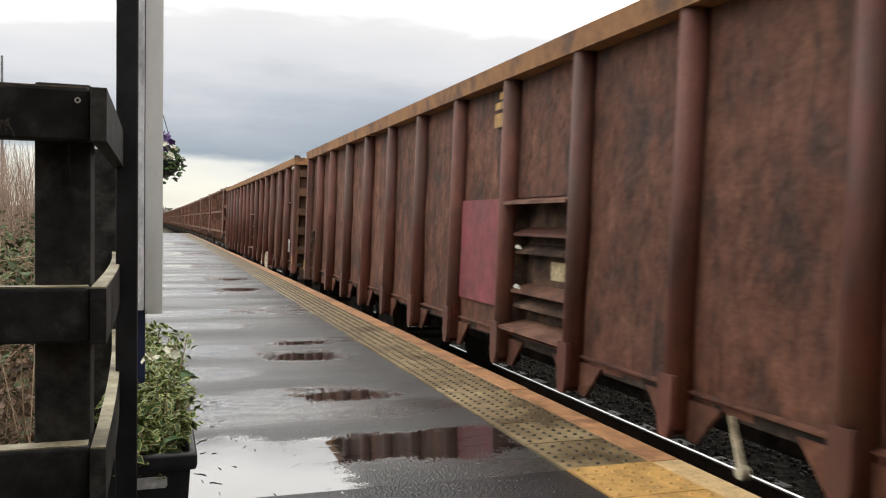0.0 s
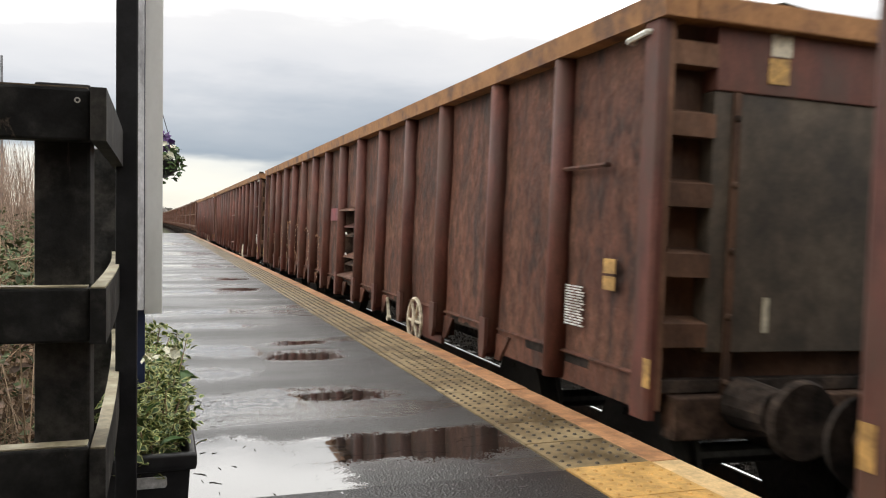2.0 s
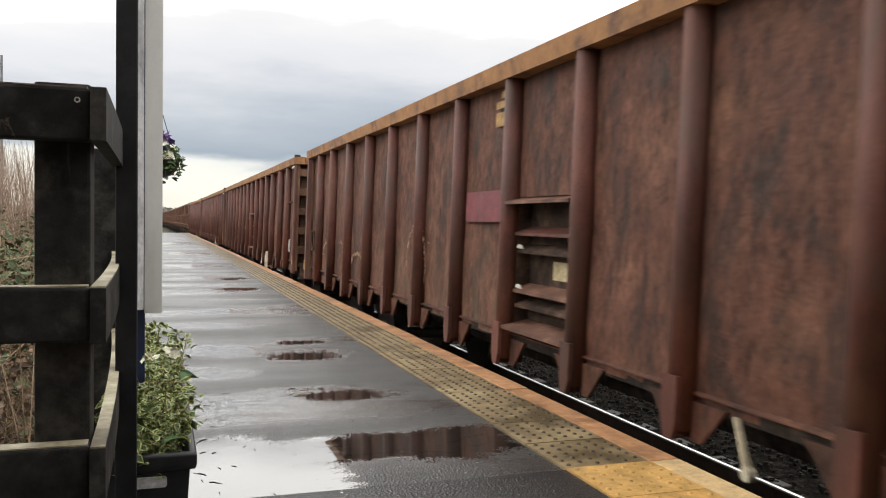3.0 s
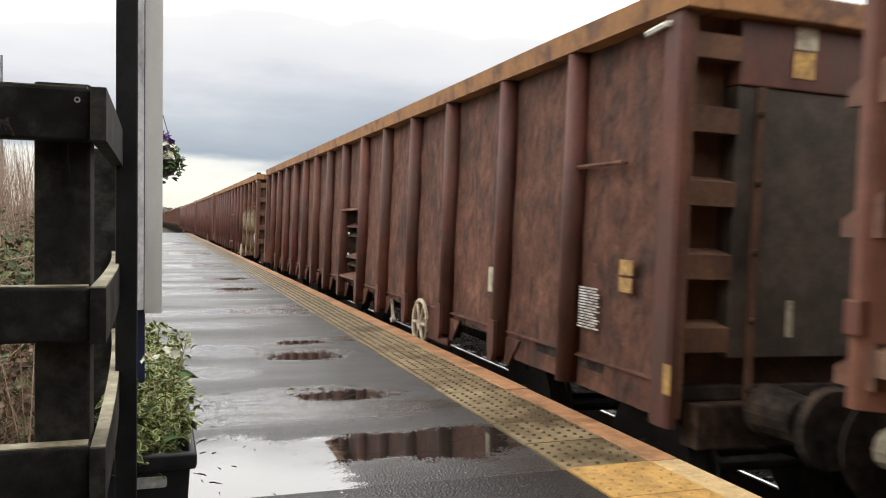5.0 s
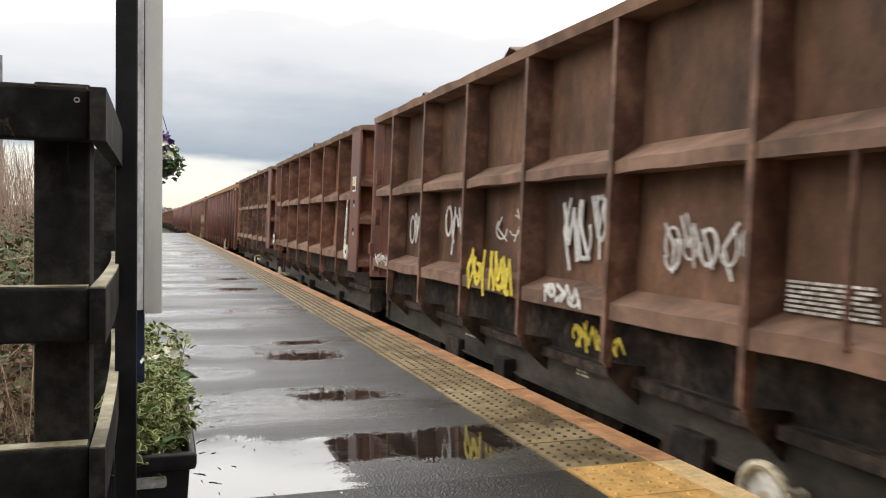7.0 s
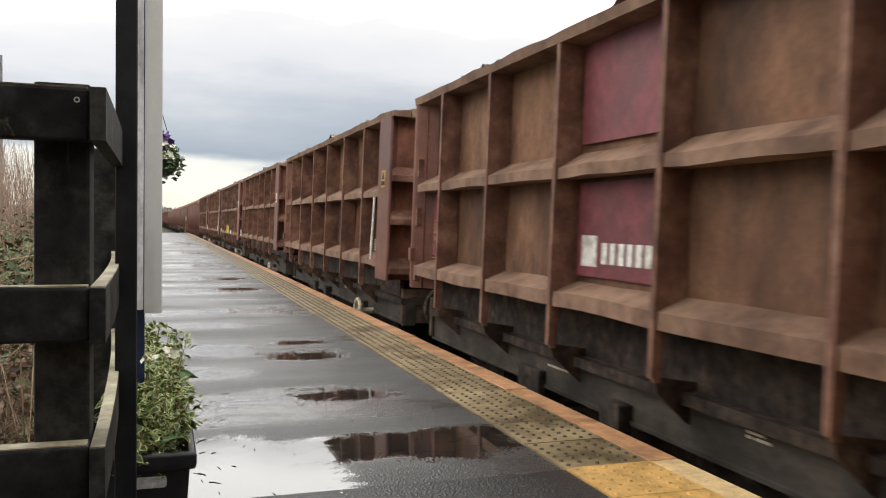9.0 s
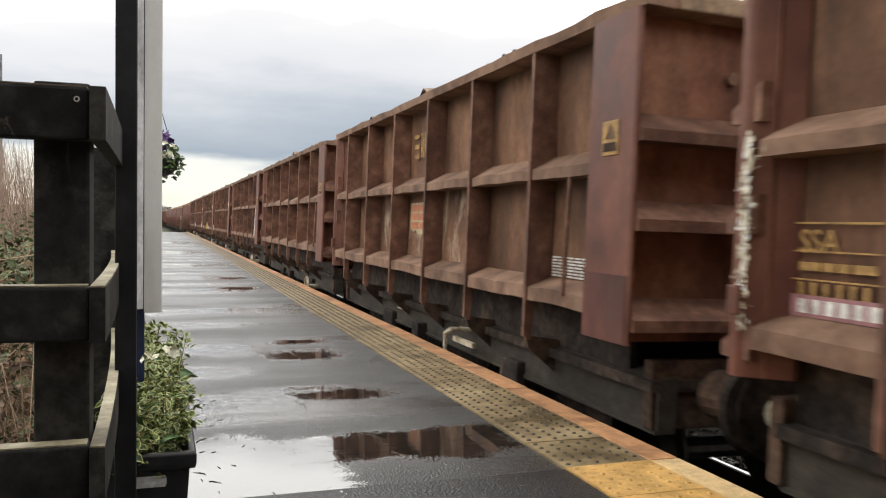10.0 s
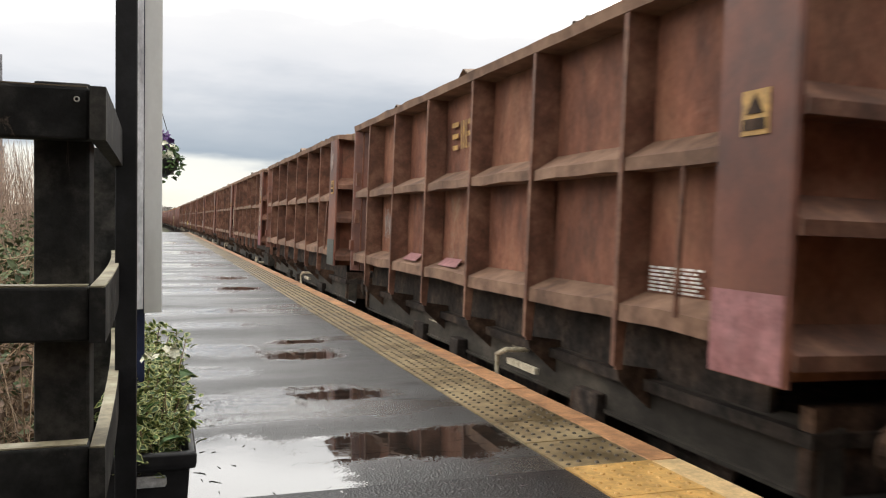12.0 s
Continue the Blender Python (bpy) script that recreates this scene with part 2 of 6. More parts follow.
M["tactile_old"] = surface("weathered_buff_paving", [(0.1070, 0.0764, 0.0370), (0.2511, 0.1840, 0.0950), (0.3255, 0.2484, 0.1338)], (.35, .6), scale=2.2, bump=.4, bump_d=.004, patchy=.35, spread=.04, speck=.6)
M["tactile_new"] = surface("new_yellow_paving", [(0.5000, 0.2900, 0.0855), (0.6000, 0.3600, 0.1170)], (.4, .6), scale=3, bump_d=.002)
M["coping_old"] = surface("orange_painted_coping", [(.26, .13, .07), (.46, .235, .11), (.52, .27, .13)], (.4, .65), scale=4, bump_d=.004)
M["coping_new"] = surface("pale_yellow_coping", [(.62, .44, .22), (.70, .50, .26)], (.4, .6), scale=3, bump_d=.002)
M["dark_brick"] = surface("dark_brick_wall", [(.05, .03, .024), (.09, .055, .042)], (.7, .9), scale=2, bump_d=.01)
M["concrete"] = surface("dark_platform_wall", [(.02, .018, .016), (.05, .045, .04)], (.7, .9), scale=2, bump_d=.01)
M["cess"] = surface("cinder_path", [(.02, .014, .011), (.05, .034, .027), (.085, .06, .048)], (.8, .95), scale=.8, bump=.6, bump_d=.03)
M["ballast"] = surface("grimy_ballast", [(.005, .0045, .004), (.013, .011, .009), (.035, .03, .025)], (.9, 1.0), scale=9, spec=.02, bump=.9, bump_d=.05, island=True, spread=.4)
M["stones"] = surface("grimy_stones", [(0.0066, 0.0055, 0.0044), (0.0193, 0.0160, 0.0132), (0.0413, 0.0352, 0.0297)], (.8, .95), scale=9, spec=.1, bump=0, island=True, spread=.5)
M["rail_top"] = surface("polished_rail_head", [(.6, .6, .6), (.75, .75, .75)], (.12, .25), metal=1.0, scale=5, bump=0)
M["rail_side"] = surface("rusty_rail_web", [(.03, .02, .015), (.07, .045, .03)], (.7, .9), scale=8, bump_d=.003)
M["sleeper"] = surface("dark_sleeper", [(.03, .027, .024), (.07, .062, .055)], (.7, .9), scale=4, bump_d=.008)
M["field"] = surface("rough_winter_grass", [(.035, .045, .018), (.07, .075, .033), (.11, .09, .05)], (.8, .95), scale=.6, bump=.8, bump_d=.08)
# base colour raised to carry the haze of distance
M["far_tree"] = surface("distant_bare_wood", [(0.1650, 0.1473, 0.1320), (0.2550, 0.2325, 0.2145)], (.8, .95), scale=.3, island=True, spread=.25, bump=0)
M["grey_pole"] = surface("galvanised_pole", [(.10, .10, .11), (.16, .16, .17)], (.4, .6), metal=.3, scale=5, bump=0)


def wet_asphalt(name, dry, wet, gloss, skin=(.6, .0)):
    """Wet tarmac: a damp, grainy skin whose gloss changes in broad patches."""
    m = bpy.data.materials.new(name)
    m.use_nodes = True
    n, l = m.node_tree.nodes, m.node_tree.links
    b = n["Principled BSDF"]
    co = n.new("ShaderNodeTexCoord")
    mp = n.new("ShaderNodeMapping")
    mp.inputs["Scale"].default_value = (.3, 1.35, 1)
    big = n.new("ShaderNodeTexNoise")
    big.inputs["Scale"].default_value, big.inputs["Detail"].default_value = .9, 5
    grain = n.new("ShaderNodeTexVoronoi")
    grain.inputs["Scale"].default_value = 95
    speck = n.new("ShaderNodeTexNoise")
    speck.inputs["Scale"].default_value, speck.inputs["Detail"].default_value = 70, 3
    l.new(co.outputs["Object"], mp.inputs[0])
    l.new(mp.outputs[0], big.inputs["Vector"])
    l.new(co.outputs["Object"], grain.inputs["Vector"])
    l.new(co.outputs["Object"], speck.inputs["Vector"])
    cr = n.new("ShaderNodeValToRGB")
    cr.color_ramp.elements[0].position, cr.color_ramp.elements[0].color = .35, (*wet, 1)
    cr.color_ramp.elements[1].position, cr.color_ramp.elements[1].color = .7, (*dry, 1)
    mx = n.new("ShaderNodeMath")
    mx.operation = "MULTIPLY_ADD"
    mx.inputs[1].default_value = .3
    l.new(speck.outputs["Fac"], mx.inputs[0])
    l.new(big.outputs["Fac"], mx.inputs[2])
    l.new(mx.outputs[0], cr.inputs["Fac"])
    # depth of standing water, broken up along its rim by the stones of the surface
    wet_at = n.new("ShaderNodeAttribute")
    wet_at.attribute_name = "wet"
    stones = n.new("ShaderNodeMath")
    stones.operation = "MULTIPLY_ADD"
    stones.inputs[1].default_value, stones.inputs[2].default_value = .9, -.30
    l.new(grain.outputs["Distance"], stones.inputs[0])
    lumps = n.new("ShaderNodeTexNoise")
    lumps.inputs["Scale"].default_value, lumps.inputs["Detail"].default_value = 22, 4
    l.new(co.outputs["Object"], lumps.inputs["Vector"])
    rim = n.new("ShaderNodeMath")
    rim.operation = "MULTIPLY_ADD"
    rim.inputs[1].default_value, rim.inputs[2].default_value = 1.1, -.55
    l.new(lumps.outputs["Fac"], rim.inputs[0])
    s1 = n.new("ShaderNodeMath")
    l.new(wet_at.outputs["Fac"], s1.inputs[0])
    l.new(stones.outputs[0], s1.inputs[1])
    s2 = n.new("ShaderNodeMath")
    l.new(s1.outputs[0], s2.inputs[0])
    l.new(rim.outputs[0], s2.inputs[1])

    def span(src, f0, f1, t0, t1):
        r = n.new("ShaderNodeMapRange")
        for key, v in (("From Min", f0), ("From Max", f1), ("To Min", t0), ("To Max", t1)):
            r.inputs[key].default_value = v
        l.new(src, r.inputs["Value"])
        return r.outputs[0]

    def math2(op, a, c):
        k = n.new("ShaderNodeMath")
        k.operation = op
        for i, v in enumerate((a, c)):
            if isinstance(v, float):
                k.inputs[i].default_value = v
            else:
                l.new(v, k.inputs[i])
        return k.outputs[0]
    flood = span(s2.outputs[0], .52, .60, 0, 1)
    dryness = span(flood, 0, 1, 1, 0)
    under = n.new("ShaderNodeMix")
    under.data_type = "RGBA"
    under.inputs["B"].default_value = (.018, .016, .014, 1)
    l.new(flood, under.inputs["Factor"])
    l.new(cr.outputs["Color"], under.inputs["A"])
    l.new(under.outputs["Result"], b.inputs["Base Color"])
    film = math2("MAXIMUM", span(big.outputs["Fac"], .40, .50, skin[0], skin[1]), span(wet_at.outputs["Fac"], .05, .36, 0, 1))
    gl = span(big.outputs["Fac"], .38, .62, gloss[0], gloss[1])
    l.new(math2("ADD", math2("MULTIPLY", gl, dryness), .03), b.inputs["Roughness"])
    l.new(span(flood, 0, 1, 1.5, 2.0), b.inputs["IOR"])
    l.new(span(flood, 0, 1, .4, .5), b.inputs["Specular IOR Level"])
    l.new(math2("MULTIPLY", film, dryness), b.inputs["Coat Weight"])
    b.inputs["Coat Roughness"].default_value, b.inputs["Coat IOR"].default_value = .11, 1.9
    bp = n.new("ShaderNodeBump")
    bp.inputs["Distance"].default_value = .005
    l.new(math2("MULTIPLY", span(big.outputs["Fac"], .4, .62, .3, .95), dryness), bp.inputs["Strength"])
    l.new(grain.outputs["Distance"], bp.inputs["Height"])
    l.new(bp.outputs[0], b.inputs["Normal"])
    bc = n.new("ShaderNodeBump")
    bc.inputs["Distance"].default_value = .004
    l.new(math2("MULTIPLY", dryness, .7), bc.inputs["Strength"])
    l.new(grain.outputs["Distance"], bc.inputs["Height"])
    l.new(bc.outputs[0], b.inputs["Coat Normal"])
    return m


M["asphalt"] = wet_asphalt("wet_tarmac", (.066, .066, .066), (.032, .032, .033), (.16, .46), (.7, .0))
M["asphalt_new"] = wet_asphalt("smooth_dark_tarmac", (.03, .03, .031), (.018, .018, .019), (.25, .45), (.5, .05))
M["water"] = bpy.data.materials.new("puddle_water")
M["water"].use_nodes = True
_b = M["water"].node_tree.nodes["Principled BSDF"]
_b.inputs["Base Color"].default_value, _b.inputs["Roughness"].default_value, _b.inputs["IOR"].default_value = (.018, .016, .014, 1), .05, 2.0
_wn = M["water"].node_tree.nodes.new("ShaderNodeTexNoise")
_wn.inputs["Scale"].default_value = 9
_wb = M["water"].node_tree.nodes.new("ShaderNodeBump")
_wb.inputs["Strength"].default_value, _wb.inputs["Distance"].default_value = .08, .004
M["water"].node_tree.links.new(_wn.outputs["Fac"], _wb.inputs["Height"])
M["water"].node_tree.links.new(_wb.outputs[0], _b.inputs["Normal"])


def scoured(name, pale, top, soft, amount):
    """Brown sheet whose paint is scoured to a pale coat below an uneven line."""
    m = M["rust_side"].copy()
    m.name = name
    n, l = m.node_tree.nodes, m.node_tree.links
    b = n["Principled BSDF"]
    old = b.inputs["Base Color"].links[0].from_socket
    co = n.new("ShaderNodeTexCoord")
    sep = n.new("ShaderNodeSeparateXYZ")
    l.new(co.outputs["Object"], sep.inputs[0])
    wob = n.new("ShaderNodeTexNoise")
    wob.inputs["Scale"].default_value, wob.inputs["Detail"].default_value, wob.inputs["Roughness"].default_value = 2.6, 8, .7
    mp = n.new("ShaderNodeMapping")
    mp.inputs["Scale"].default_value = (1, 1.3, .6)
    l.new(co.outputs["Object"], mp.inputs[0])
    l.new(mp.outputs[0], wob.inputs["Vector"])
    k = n.new("ShaderNodeMath")
    k.operation = "MULTIPLY_ADD"
    k.inputs[1].default_value, k.inputs[2].default_value = 2.4, -1.2 + top
    l.new(wob.outputs["Fac"], k.inputs[0])
    d = n.new("ShaderNodeMath")
    d.operation = "SUBTRACT"
    l.new(k.outputs[0], d.inputs[0])
    l.new(sep.outputs["Z"], d.inputs[1])
    r = n.new("ShaderNodeMapRange")
    r.inputs["From Min"].default_value, r.inputs["From Max"].default_value = -soft, soft
    r.inputs["To Min"].default_value, r.inputs["To Max"].default_value = 0, amount
    l.new(d.outputs[0], r.inputs["Value"])
    streak = n.new("ShaderNodeTexNoise")
    streak.inputs["Scale"].default_value, streak.inputs["Detail"].default_value = 9, 6
    l.new(mp.outputs[0], streak.inputs["Vector"])
    cr = n.new("ShaderNodeValToRGB")
    for e, (at, c) in zip(cr.color_ramp.elements, ((.38, (.125, .064, .04)), (.54, pale))):
        e.position, e.color = at, (*c, 1)
    l.new(streak.outputs["Fac"], cr.inputs["Fac"])
    mx = n.new("ShaderNodeMix")
    mx.data_type = "RGBA"
    l.new(r.outputs[0], mx.inputs["Factor"])
    l.new(old, mx.inputs["A"])
    l.new(cr.outputs["Color"], mx.inputs["B"])
    l.new(mx.outputs["Result"], b.inputs["Base Color"])
    return m


def rubbed(name, base, pale, scale, lo, hi, stretch=(1, 1.3, .75), amount=1.0):
    """A sheet with ragged smears of another colour, drawn out by the stretch."""
    m = M[base].copy()
    m.name = name
    n, l = m.node_tree.nodes, m.node_tree.links
    b = n["Principled BSDF"]
    old = b.inputs["Base Color"].links[0].from_socket
    co = n.new("ShaderNodeTexCoord")
    mp = n.new("ShaderNodeMapping")
    mp.inputs["Scale"].default_value = stretch
    info = n.new("ShaderNodeObjectInfo")
    off = n.new("ShaderNodeVectorMath")
    off.operation = "SCALE"
    off.inputs[0].default_value = (5.0, 17.0, 11.0)
    l.new(info.outputs["Random"], off.inputs["Scale"])
    l.new(off.outputs["Vector"], mp.inputs["Location"])
    a = n.new("ShaderNodeTexNoise")
    a.inputs["Scale"].default_value, a.inputs["Detail"].default_value, a.inputs["Distortion"].default_value = scale, 12, .35
    a.inputs["Roughness"].default_value = .72
    l.new(co.outputs["Object"], mp.inputs["Vector"])
    l.new(mp.outputs[0], a.inputs["Vector"])
    r = n.new("ShaderNodeMapRange")
    r.inputs["From Min"].default_value, r.inputs["From Max"].default_value, r.inputs["To Max"].default_value = lo, hi, amount
    l.new(a.outputs["Fac"], r.inputs["Value"])
    mx = n.new("ShaderNodeMix")
    mx.data_type = "RGBA"
    mx.inputs["B"].default_value = (*pale, 1)
    l.new(r.outputs[0], mx.inputs["Factor"])
    l.new(old, mx.inputs["A"])
    l.new(mx.outputs["Result"], b.inputs["Base Color"])
    return m


M["rust_side"] = rubbed("scuffed_brown_sheet", "rust_side", (.040, .024, .019), 2.2, .52, .62, (1, 1.6, .6), .75)
M["rust_side"] = rubbed("cracked_brown_sheet", "rust_side", (.034, .022, .018), 4.0, .57, .66, (1, 2.2, .35), .7)
M["rust_side"] = rubbed("chipped_brown_sheet", "rust_side", (.19, .12, .085), 5.5, .63, .72, (1, 1.5, .8), .4)
for sheet in ("dusty", "dusty_red", "dusty_dark"):
    M[sheet] = rubbed("stained_" + M[sheet].name, sheet, (.050, .030, .022), 2.4, .54, .68, (1, 1.6, .6), .6)
M["maroon_post"] = rubbed("grimy_maroon_paint", "maroon_post", (.085, .046, .033), 3.0, .46, .60, (1, 1, .4), .75)
M["post_wood"] = rubbed("split_black_timber", "black_wood", (.12, .10, .08), 5.0, .64, .69, (3, 3, .22), .6)
M["black_wood"] = rubbed("worn_black_timber", "black_wood", (.13, .10, .072), 13.0, .63, .70, (1, 1, 1), .7)
M["dusty_rubbed"] = rubbed("rubbed_dusty_sheet", "dusty", (.46, .36, .26), 3.4, .50, .62, (1, 1.5, .6), .8)
M["dusty_worn"] = rubbed("worn_red_sheet", "dusty_red", (.28, .19, .13), 4.0, .53, .66)
M["scoured_pale"] = scoured("pale_scoured_sheet", (.34, .285, .19), 2.0, .2, .88)
M["scoured_rust"] = scoured("orange_scoured_sheet", (.34, .18, .095), 2.1, .2, .85)
M["scoured_faint"] = scoured("faintly_scoured_sheet", (.23, .155, .095), 1.5, .5, .38)


# ---- building helpers ----
def box(bm, x0, x1, y0, y1, z0, z1, mat=0):
    vs = [bm.verts.new((x, y, z)) for x in (x0, x1) for y in (y0, y1) for z in (z0, z1)]
    for q in ((0, 1, 3, 2), (4, 6, 7, 5), (0, 4, 5, 1), (2, 3, 7, 6), (0, 2, 6, 4), (1, 5, 7, 3)):
        bm.faces.new([vs[i] for i in q]).material_index = mat
    return vs


def prism(bm, pts, place, depth, mat=0):
    """A flat outline pushed along a vector. place turns (a, b) of the outline into a point."""
    lo = [bm.verts.new(place(*p)) for p in pts]
    hi = [bm.verts.new(Vector(place(*p)) + Vector(depth)) for p in pts]
    bm.faces.new(lo[::-1]).material_index = mat
    bm.faces.new(hi).material_index = mat
    for i in range(len(pts)):
        j = (i + 1) % len(pts)
        bm.faces.new((lo[i], lo[j], hi[j], hi[i])).material_index = mat


def rod(bm, a, b, r0, r1=None, seg=8, mat=0):
    a, b = Vector(a), Vector(b)
    r1 = r0 if r1 is None else r1
    q = (b - a).to_track_quat("Z", "Y").to_matrix()
    rings = []
    for c, r in ((a, r0), (b, r1)):
        rings.append([bm.verts.new(c + q @ Vector((r * math.cos(k * 2 * math.pi / seg), r * math.sin(k * 2 * math.pi / seg), 0))) for k in range(seg)])
    for k in range(seg):
        j = (k + 1) % seg
        bm.faces.new((rings[0][k], rings[0][j], rings[1][j], rings[1][k])).material_index = mat
    bm.faces.new(rings[0][::-1]).material_index = mat
    bm.faces.new(rings[1]).material_index = mat


def pipe(bm, pts, r, seg=6, mat=0):
    for a, b in zip(pts, pts[1:]):
        rod(bm, a, b, r, r, seg, mat)


def ring(bm, c, axis, R, r, seg=24, mat=0):
    q = Vector(axis).to_track_quat("Z", "Y").to_matrix()
    pts = [Vector(c) + q @ Vector((R * math.cos(k * 2 * math.pi / seg), R * math.sin(k * 2 * math.pi / seg), 0)) for k in range(seg + 1)]
    pipe(bm, pts, r, 6, mat)


def link(name, bm, mats, parent=None, label="", bevel=0.0):
    if bevel:
        bmesh.ops.bevel(bm, geom=bm.edges[:], offset=bevel, segments=2, affect="EDGES", profile=.6)
    bmesh.ops.recalc_face_normals(bm, faces=bm.faces[:])
    me = bpy.data.meshes.new(name)
    bm.to_mesh(me)
    bm.free()
    for m in (mats if isinstance(mats, (list, tuple)) else [mats]):
        me.materials.append(M[m])
    ob = new(name, me)
    ob.parent = parent
    if label:
        ob["label"] = label
    return ob


def part(name, bm, mat, parent, label="", bevel=0.0):
    return link(name, bm, mat, parent, label, bevel)


def again(ob, name, parent, m=None):
    """Another object on the same mesh."""
    o = new(name, ob.data)
    o.parent = parent
    if m is not None:
        o.matrix_basis = m
    return o


def thing(name, label, category, group="", kind="", at=(0, 0, 0)):
    ob = new(name)
    ob.location = at
    return tagged(ob, label, category, group, kind)


def B():
    return bmesh.new()


def grid_sheet(bm, x, y0, y1, z0, z1, ny, nz, thick, bulge=0.0, seed=0.0):
    """An upright sheet across x with dents, thick towards +x."""
    for side, dx in ((0, 0.0), (1, thick)):
        vs = []
        for i in range(ny + 1):
            row = []
            for k in range(nz + 1):
                y, z = y0 + (y1 - y0) * i / ny, z0 + (z1 - z0) * k / nz
                d = bulge * noise.noise(Vector((seed, y * 1.9, z * 1.7))) + bulge * .5 * noise.noise(Vector((seed + 9, y * 5, z * 4)))
                row.append(bm.verts.new((x + dx + d, y, z)))
            vs.append(row)
        for i in range(ny):
            for k in range(nz):
                f = bm.faces.new((vs[i][k], vs[i + 1][k], vs[i + 1][k + 1], vs[i][k + 1]))
                f.smooth = True


def stroke(bm, pts, place, w, depth, mat=0):
    """A ribbon along a line drawn in (a, b), raised by depth."""
    for (a0, b0), (a1, b1) in zip(pts, pts[1:]):
        d = Vector((a1 - a0, b1 - b0))
        if d.length < 1e-6:
            continue
        nrm = Vector((-d.y, d.x)).normalized() * w / 2
        t = d.normalized() * w * .3
        q = [(a0 - t.x + nrm.x, b0 - t.y + nrm.y), (a0 - t.x - nrm.x, b0 - t.y - nrm.y), (a1 + t.x - nrm.x, b1 + t.y - nrm.y), (a1 + t.x + nrm.x, b1 + t.y + nrm.y)]
        prism(bm, q, place, depth, mat)


# ---- ground, platform and track ----
EDGE, CENTRE, RAIL_Z, PLAT_END = 2.157, 3.62, -0.915, 63.0
# the line and its platform curve gently to the left, and the wagons lean a little away from the platform
BEND, LEAN = 6.7e-5, 1.5


def bend(y):
    return -BEND * max(y, 0.0) ** 2


def swing(y):
    """Degrees by which the line has turned at y."""
    return math.degrees(2 * BEND * max(y, 0.0))


def sweep(bm, outline, ys, mat=0):
    """An outline in x and z carried along the curving line."""
    rings = [[bm.verts.new((x + bend(y), y, z)) for x, z in outline] for y in ys]
    n = len(outline)
    for a, b in zip(rings, rings[1:]):
        for i in range(n):
            bm.faces.new((a[i], a[(i + 1) % n], b[(i + 1) % n], b[i])).material_index = mat
    bm.faces.new(rings[0][::-1]).material_index = mat
    bm.faces.new(rings[-1]).material_index = mat


ALONG = [-12, 0] + [6 * k for k in range(1, 25)] + [160 + 20 * k for k in range(18)]


